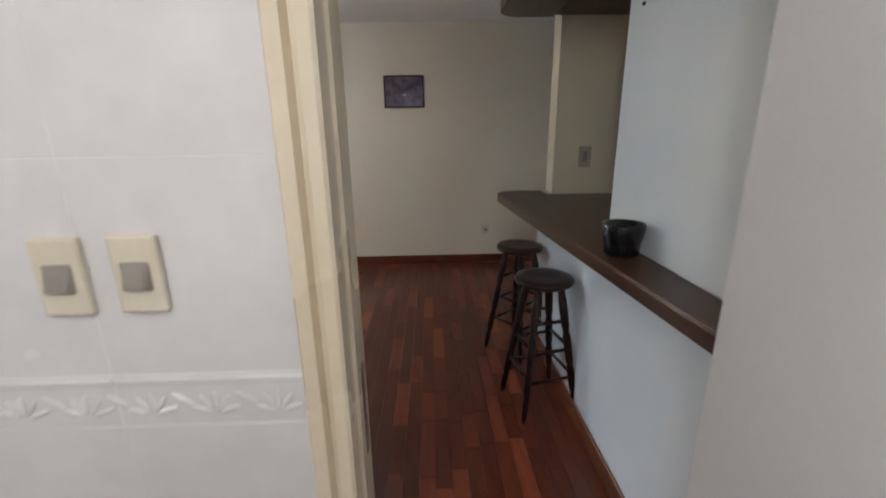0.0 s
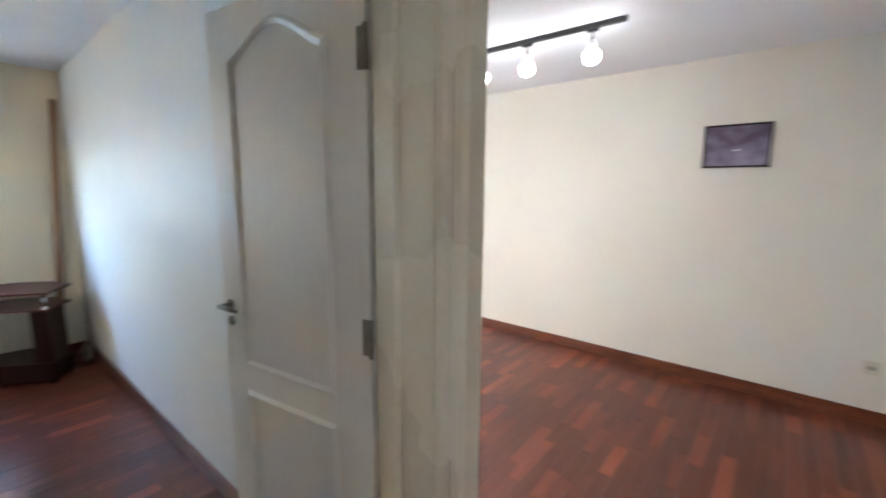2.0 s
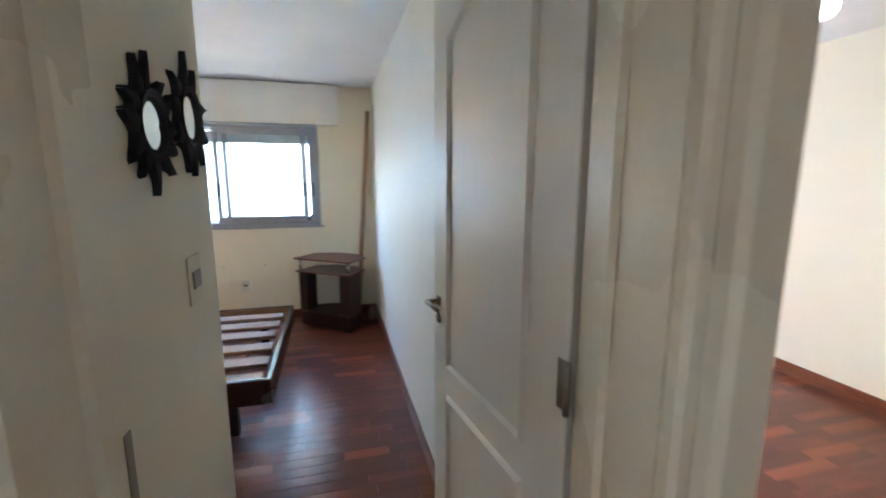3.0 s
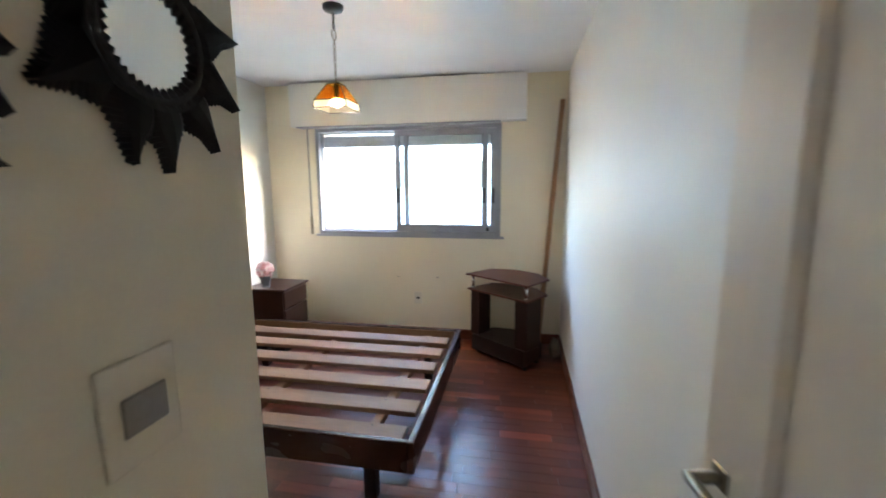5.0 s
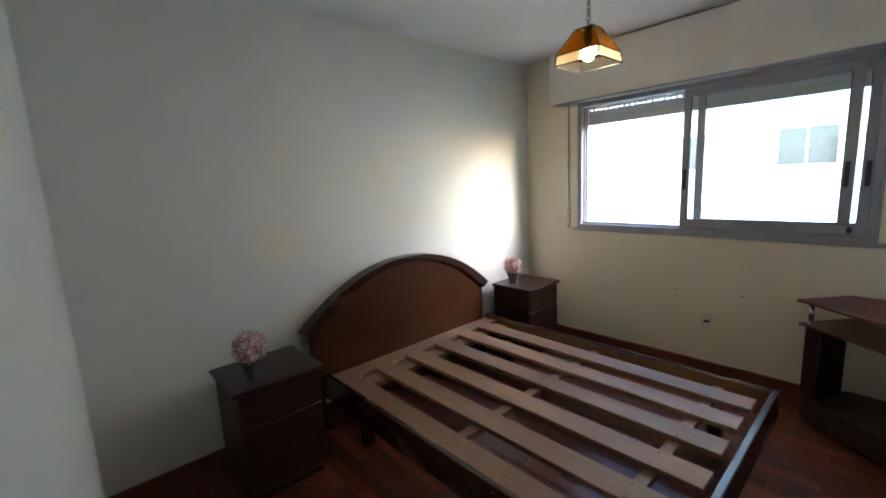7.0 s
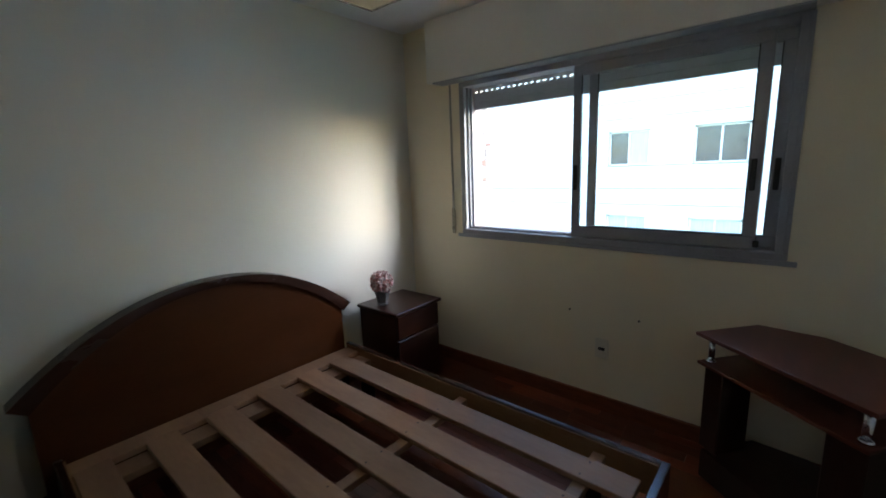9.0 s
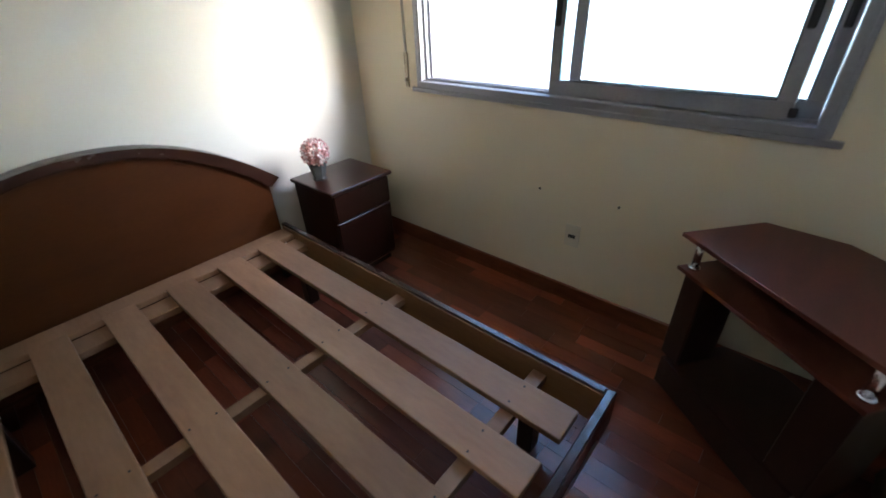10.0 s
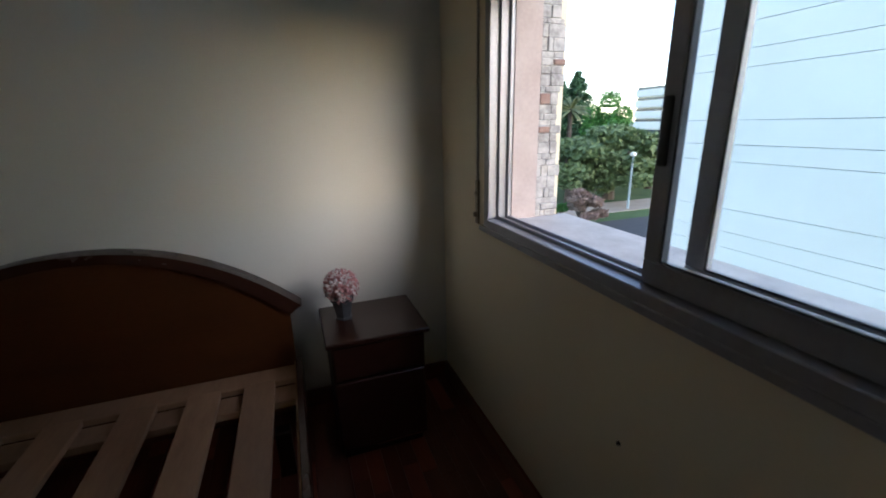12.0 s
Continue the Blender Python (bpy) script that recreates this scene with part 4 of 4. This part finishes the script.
block = thing("apartment_building", (-18.7, 0, GROUND), "white rendered apartment building with scored bands and windows", "building")
block.matrix_basis = Matrix.Identity(4)
FX, FY0, FY1 = -18.7, -12.05, 13.0
WINS_Y = [(-4.51, -3.08), (-1.70, -0.17), (1.05, 2.55), (3.80, 5.30), (6.55, 8.05), (9.30, 10.80)]
# The top row and the roof height are unseen, added to block high sky.
ROWS_Z = [(-4.88, -3.66), (-1.78, -0.52), (1.32, 2.56), (4.42, 5.66), (7.52, 8.76)]
part("core", box((-30, FY0 + 0.02, GROUND), (FX - 0.35, FY1 - 0.02, 11.3)), GROOVE, block)
bands = []
for k, (z0, z1) in enumerate(ROWS_Z):
    below = ROWS_Z[k - 1][1] if k else GROUND
    cuts = [c for c in (z0 - 0.02, z0 - 0.85, z0 - 1.43) if c > below + 0.2]
    edges = [below] + sorted(cuts) + [z0]
    for a, b in zip(edges, edges[1:]):
        bands.append((a + 0.009, b - 0.009))
bands.append((ROWS_Z[-1][1] + 0.012, 11.3))
for a, b in bands:
    part("wall_band", box((FX - 0.35, FY0, a), (FX, FY1, b)), FACADE, block)
for z0, z1 in ROWS_Z:
    y = FY0
    for y0, y1 in WINS_Y + [(FY1, FY1)]:
        part("pier", box((FX - 0.35, y, z0 - 0.012), (FX, y0, z1 + 0.012)), FACADE, block)
        y = y1
rng = random.Random(5)
for z0, z1 in ROWS_Z:
    for k, (y0, y1) in enumerate(WINS_Y):
        ym = (y0 + y1) / 2
        w = part("window", boxes([((FX - 0.2, y0, z0), (FX - 0.12, y0 + 0.06, z1)), ((FX - 0.2, y1 - 0.06, z0), (FX - 0.12, y1, z1)), ((FX - 0.2, ym - 0.03, z0), (FX - 0.12, ym + 0.03, z1)),
                                  ((FX - 0.2, y0, z0), (FX - 0.12, y1, z0 + 0.06)), ((FX - 0.2, y0, z1 - 0.06), (FX - 0.12, y1, z1))]), FACADE, block)
        low = z0 < 0
        part("pane", box((FX - 0.19, y0 + 0.06, z0 + 0.06), (FX - 0.17, ym - 0.03, z1 - 0.06)), CURTAIN if low else DUSKY, w)
        part("pane", box((FX - 0.19, ym + 0.03, z0 + 0.06), (FX - 0.17, y1 - 0.06, z1 - 0.06)), CURTAIN if low or k % 2 == 0 else DUSKY, w)
part("roof", box((-30.2, FY0 - 0.1, 11.3), (FX + 0.15, FY1 + 0.1, 11.6)), FACADE, block)

tower = thing("apartment_tower", (0, 0, GROUND), "far white apartment tower with balcony bands", "building")
part("core", box((-118.2, -106.9, 0), (-108.2, -96.9, 16.0)), FACADE, tower)
for k in range(5):
    part("balcony_band", box((-118.7, -107.4, 2.2 + 3.1 * k), (-107.6, -96.3, 4.2 + 3.1 * k)), FACADE, tower)
    part("window_band", box((-118.4, -107.1, 4.2 + 3.1 * k), (-108.0, -96.7, 4.9 + 3.1 * k)), DUSKY, tower)


def leaf_cloud(bm, centre, radii, count, size, rng, low=-0.5):
    c = Vector(centre)
    for _ in range(count):
        v = Vector((rng.gauss(0, 1), rng.gauss(0, 1), rng.gauss(0.15, 1))).normalized()
        if v.z < low:
            v.z = low
        r = rng.uniform(0.72, 1.05) * (0.85 + 0.3 * noise.noise(v * 2.2 + c * 0.3))
        p = c + Vector((v.x * radii[0], v.y * radii[1], v.z * radii[2])) * r
        q = Vector((rng.gauss(0, 1), rng.gauss(0, 1), rng.gauss(0.6, 1))).normalized().to_track_quat("Z", "Y").to_matrix().to_4x4()
        s = size * rng.uniform(0.6, 1.4)
        m = Matrix.Translation(p) @ q @ Matrix.Rotation(rng.uniform(0, 6.3), 4, "Z")
        bm.faces.new([bm.verts.new(m @ Vector(k)) for k in ((-s, 0, 0), (0, -s * 0.5, 0.1 * s), (s, 0, 0), (0, s * 0.5, 0.1 * s))])


def tree(name, x, y, h, width, mat_, label, seed, trunk=0.35, clumps=11):
    rng = random.Random(seed)
    t = thing(name, (x, y, GROUND), label, "tree")
    bm = bmesh.new()
    add_tube(bm, (0, 0, 0), (0.1, 0.05, h * trunk), 0.05 * width, 0.03 * width, 9)
    for k in range(6):
        a = k * math.tau / 6 + rng.uniform(-0.3, 0.3)
        tip = (math.cos(a) * width * 0.32, math.sin(a) * width * 0.32, h * rng.uniform(0.6, 0.8))
        add_tube(bm, (0.1, 0.05, h * trunk * 0.95), tip, 0.02 * width, 0.007 * width, 7)
    part("trunk", bm, BARK, t)
    bm = bmesh.new()
    for k in range(clumps):
        a, r = rng.uniform(0, math.tau), width * 0.34 * math.sqrt(rng.uniform(0, 1))
        z = h * (0.88 - 0.30 * (r / (width * 0.34)) ** 2 - rng.uniform(0, 0.42))
        leaf_cloud(bm, (r * math.cos(a), r * math.sin(a), z), (width * 0.19, width * 0.19, h * 0.12), 520, 0.02 * width + 0.05, rng)
    part("crown", bm, mat_, t)
    return t


def towards(px_x, px_y, dist):
    return (-3.93 + px_x * dist, 0.83 + px_y * dist)


tree("park_tree", *towards(-0.665, -0.745, 47), 7.9, 13, LEAVES[0], "broad green park tree with a spreading crown", 1, clumps=22)
tree("park_tree", *towards(-0.60, -0.80, 43), 7.6, 10, LEAVES[0], "broad green park tree with a dense crown", 2, clumps=18)
tree("park_tree", *towards(-0.72, -0.69, 56), 8.0, 12, LEAVES[0], "broad green park tree behind the lamp post", 3, clumps=16)
tree("park_tree", *towards(-0.653, -0.757, 70), 14.0, 9, LEAVES[2], "bright green tall park tree", 4, clumps=16)
tree("park_tree", *towards(-0.762, -0.648, 60), 9.8, 6, LEAVES[1], "dark green park tree at the corner of the white building", 5, clumps=14)
tree("park_tree", *towards(-0.55, -0.835, 52), 9.0, 11, LEAVES[1], "dark green park tree behind the palm", 8, clumps=14)
tree("flowering_shrub", *towards(-0.622, -0.783, 35), 3.5, 4.2, LEAVES[3], "rosy flowering shrub on the lawn", 6, 0.12, 12)
tree("green_shrub", *towards(-0.585, -0.81, 36), 1.8, 2.4, LEAVES[2], "low yellow-green shrub on the lawn", 7, 0.12, 8)


def conifer(x, y, h, w, seed):
    rng = random.Random(seed)
    t = thing("conifer", (x, y, GROUND), "tall dark conifer with drooping branches", "tree")
    part("trunk", tube((0, 0, 0), (0, 0, h * 0.96), 0.3, 0.05, 8), BARK, t)
    bm = bmesh.new()
    for k in range(26):
        u = k / 26
        r = w * (1 - u) ** 0.8 * rng.uniform(0.75, 1.1)
        for j in range(5):
            a = rng.uniform(0, math.tau)
            leaf_cloud(bm, (0.6 * r * math.cos(a), 0.6 * r * math.sin(a), h * (0.25 + 0.75 * u)), (0.45 * r + 0.2, 0.45 * r + 0.2, 0.5), 60, 0.28, rng)
    part("crown", bm, LEAVES[1], t)


conifer(*towards(-0.600, -0.795, 78), 15.8, 5.4, 3)
conifer(*towards(-0.575, -0.815, 74), 14.0, 4.0, 9)


def palm(x, y, h, r):
    rng = random.Random(2)
    t = thing("palm", (x, y, GROUND), "tall palm with a round crown of arching fronds", "tree")
    part("trunk", tube((0, 0, 0), (0.1, 0, h), 0.32, 0.24, 10), BARK, t)
    for k in range(46):
        a, up = rng.uniform(0, math.tau), rng.uniform(-0.35, 1.25)
        bm = bmesh.new()
        prev = None
        for i in range(9):
            u = i / 8
            out = r * u * math.cos(up) * (1 - 0.1 * u)
            z = h + r * u * math.sin(up) - 0.9 * r * u * u * (0.45 if up > 0 else 0.3)
            w = 0.22 * math.sin(math.pi * min(1, 0.12 + 0.85 * u)) + 0.02
            d = Vector((-math.sin(a), math.cos(a), 0)) * w
            c = Vector((out * math.cos(a), out * math.sin(a), z))
            row = (bm.verts.new(c - d - Vector((0, 0, w * 0.7))), bm.verts.new(c), bm.verts.new(c + d - Vector((0, 0, w * 0.7))))
            if prev:
                bm.faces.new((prev[0], prev[1], row[1], row[0]))
                bm.faces.new((prev[1], prev[2], row[2], row[1]))
            prev = row
        part("frond", bm, LEAVES[4], t)


palm(*towards(-0.594, -0.804, 52), 9.3, 2.6)

post = thing("street_lamp", (*towards(-0.697, -0.717, 42), GROUND), "pale blue street lamp post in the park", "street lamp")
part("post", tube((0, 0, 0), (0, 0, 4.8), 0.11, 0.08, 10), surface("pale blue enamel", (0.32, 0.42, 0.46), (0.42, 0.52, 0.56), 0.4, 4, 40, 0.05), post)
part("head", lathe([(0.10, 4.8), (0.28, 4.9), (0.26, 5.1), (0.06, 5.2)]), FACADE, post)

# ---- kitchen wall tiles ----
def tiles(parent):
    rows = [(1.751, 2.1), (1.390, 1.751), (1.027, 1.390), (0.57, 0.923), (0.21, 0.57)]
    for z0, z1 in rows:
        x = -0.197
        while x > -1.2:
            part("tile", box((max(x - 0.33, -1.312) + 0.0004, 0.812, z0 + 0.0009), (x - 0.0004, 0.822, z1 - 0.0009), 0.0009), TILE, parent)
            x -= 0.33
    x = -0.197
    while x > -1.2:
        bm = box((max(x - 0.33, -1.312) + 0.0012, 0.811, 0.925), (x - 0.0012, 0.822, 1.026), 0.002)
        add_box(bm, (max(x - 0.33, -1.312) + 0.0012, 0.806, 1.008), (x - 0.0012, 0.812, 1.020), 0.002)
        for k in range(3):
            c = x - 0.055 - 0.11 * k
            if c < -1.22:
                continue
            for q in range(5):
                a = radians(20 + 35 * q)
                m = Matrix.Translation((c + 0.026 * math.cos(a), 0.812, 0.945 + 0.026 * math.sin(a))) @ Matrix.Rotation(-a, 4, "Y")
                bmesh.ops.create_uvsphere(bm, u_segments=8, v_segments=6, radius=1, matrix=m @ Matrix.Diagonal((0.022, 0.006, 0.006, 1)))
            bmesh.ops.create_uvsphere(bm, u_segments=8, v_segments=6, radius=1, matrix=Matrix.Translation((c - 0.055, 0.812, 0.975)) @ Matrix.Rotation(0.6, 4, "Y") @ Matrix.Diagonal((0.026, 0.006, 0.007, 1)))
        part("border_tile", bm, TILE, parent, "raised ornamental border tile")
        x -= 0.33


tiles(bpy.data.objects["wall_passage"])
setting("wall_kitchen_grout", box((XE + 0.1, 0.8128, 0.0), (-0.197, 0.82, 2.1)), GROUT, "thin grey grout between the kitchen tiles", "wall")

# ---- parquet ----
def parquet():
    floor = bpy.data.objects["floor"]
    rng = random.Random(21)
    w, gap = 0.070, 0.0012
    shapes = {}
    for length in (0.24, 0.30, 0.36, 0.42):
        bm = box((gap / 2, gap / 2, -0.012), (w - gap / 2, length - gap / 2, 0.0), 0.0)
        me = bpy.data.meshes.new("stave")
        bm.to_mesh(me)
        bm.free()
        me.materials.append(STAVE)
        shapes[length] = me
    verts, faces, count = [], [], 0
    x = XW
    while x < 2.28:
        y = YS - rng.uniform(0, 0.3)
        while y < 4.55:
            length = rng.choice((0.24, 0.30, 0.36, 0.42))
            inside_bed = y > YS - 0.4 and y + length < YN + 0.25 and x < XE
            inside_liv = y + length > 0.7
            if inside_bed or inside_liv:
                near = (-4.65 < x < -3.7 and -1.0 < y < 1.4) or (-3.7 < x < -1.6 and 0.9 < y < 1.5) or (-0.5 < x < 0.6 and 1.7 < y < 3.2)
                if near and count < 300:
                    ob = new("stave", shapes[length])
                    ob.parent = floor
                    ob.location = (x, y, -0.0004 * rng.random())
                    count += 1
                else:
                    b = len(verts)
                    dz = -0.0004 * rng.random()
                    x0, x1, y0, y1 = x + gap / 2, x + w - gap / 2, y + gap / 2, min(y + length - gap / 2, 4.56)
                    verts += [(x0, y0, dz), (x1, y0, dz), (x1, y1, dz), (x0, y1, dz), (x0, y0, -0.012), (x1, y0, -0.012), (x1, y1, -0.012), (x0, y1, -0.012)]
                    faces += [(b, b + 1, b + 2, b + 3), (b, b + 4, b + 5, b + 1), (b + 1, b + 5, b + 6, b + 2), (b + 2, b + 6, b + 7, b + 3), (b + 3, b + 7, b + 4, b)]
            y += length
        x += w
    me = bpy.data.meshes.new("parquet_staves")
    me.from_pydata(verts, [], faces)
    me.materials.append(STAVE_REST)
    ob = new("parquet_staves", me)
    ob.parent = floor
    ob["kind"] = "stuff"


STAVE_REST = STAVE.copy()
STAVE_REST.name = "parquet stave joined"
_nt = STAVE_REST.node_tree
_info = [k for k in _nt.nodes if k.bl_idname == "ShaderNodeObjectInfo"][0]
_geo = _nt.nodes.new("ShaderNodeNewGeometry")
for _l in [k for k in _nt.links if k.from_node == _info]:
    _nt.links.new(_geo.outputs["Random Per Island"], _l.to_socket)
parquet()
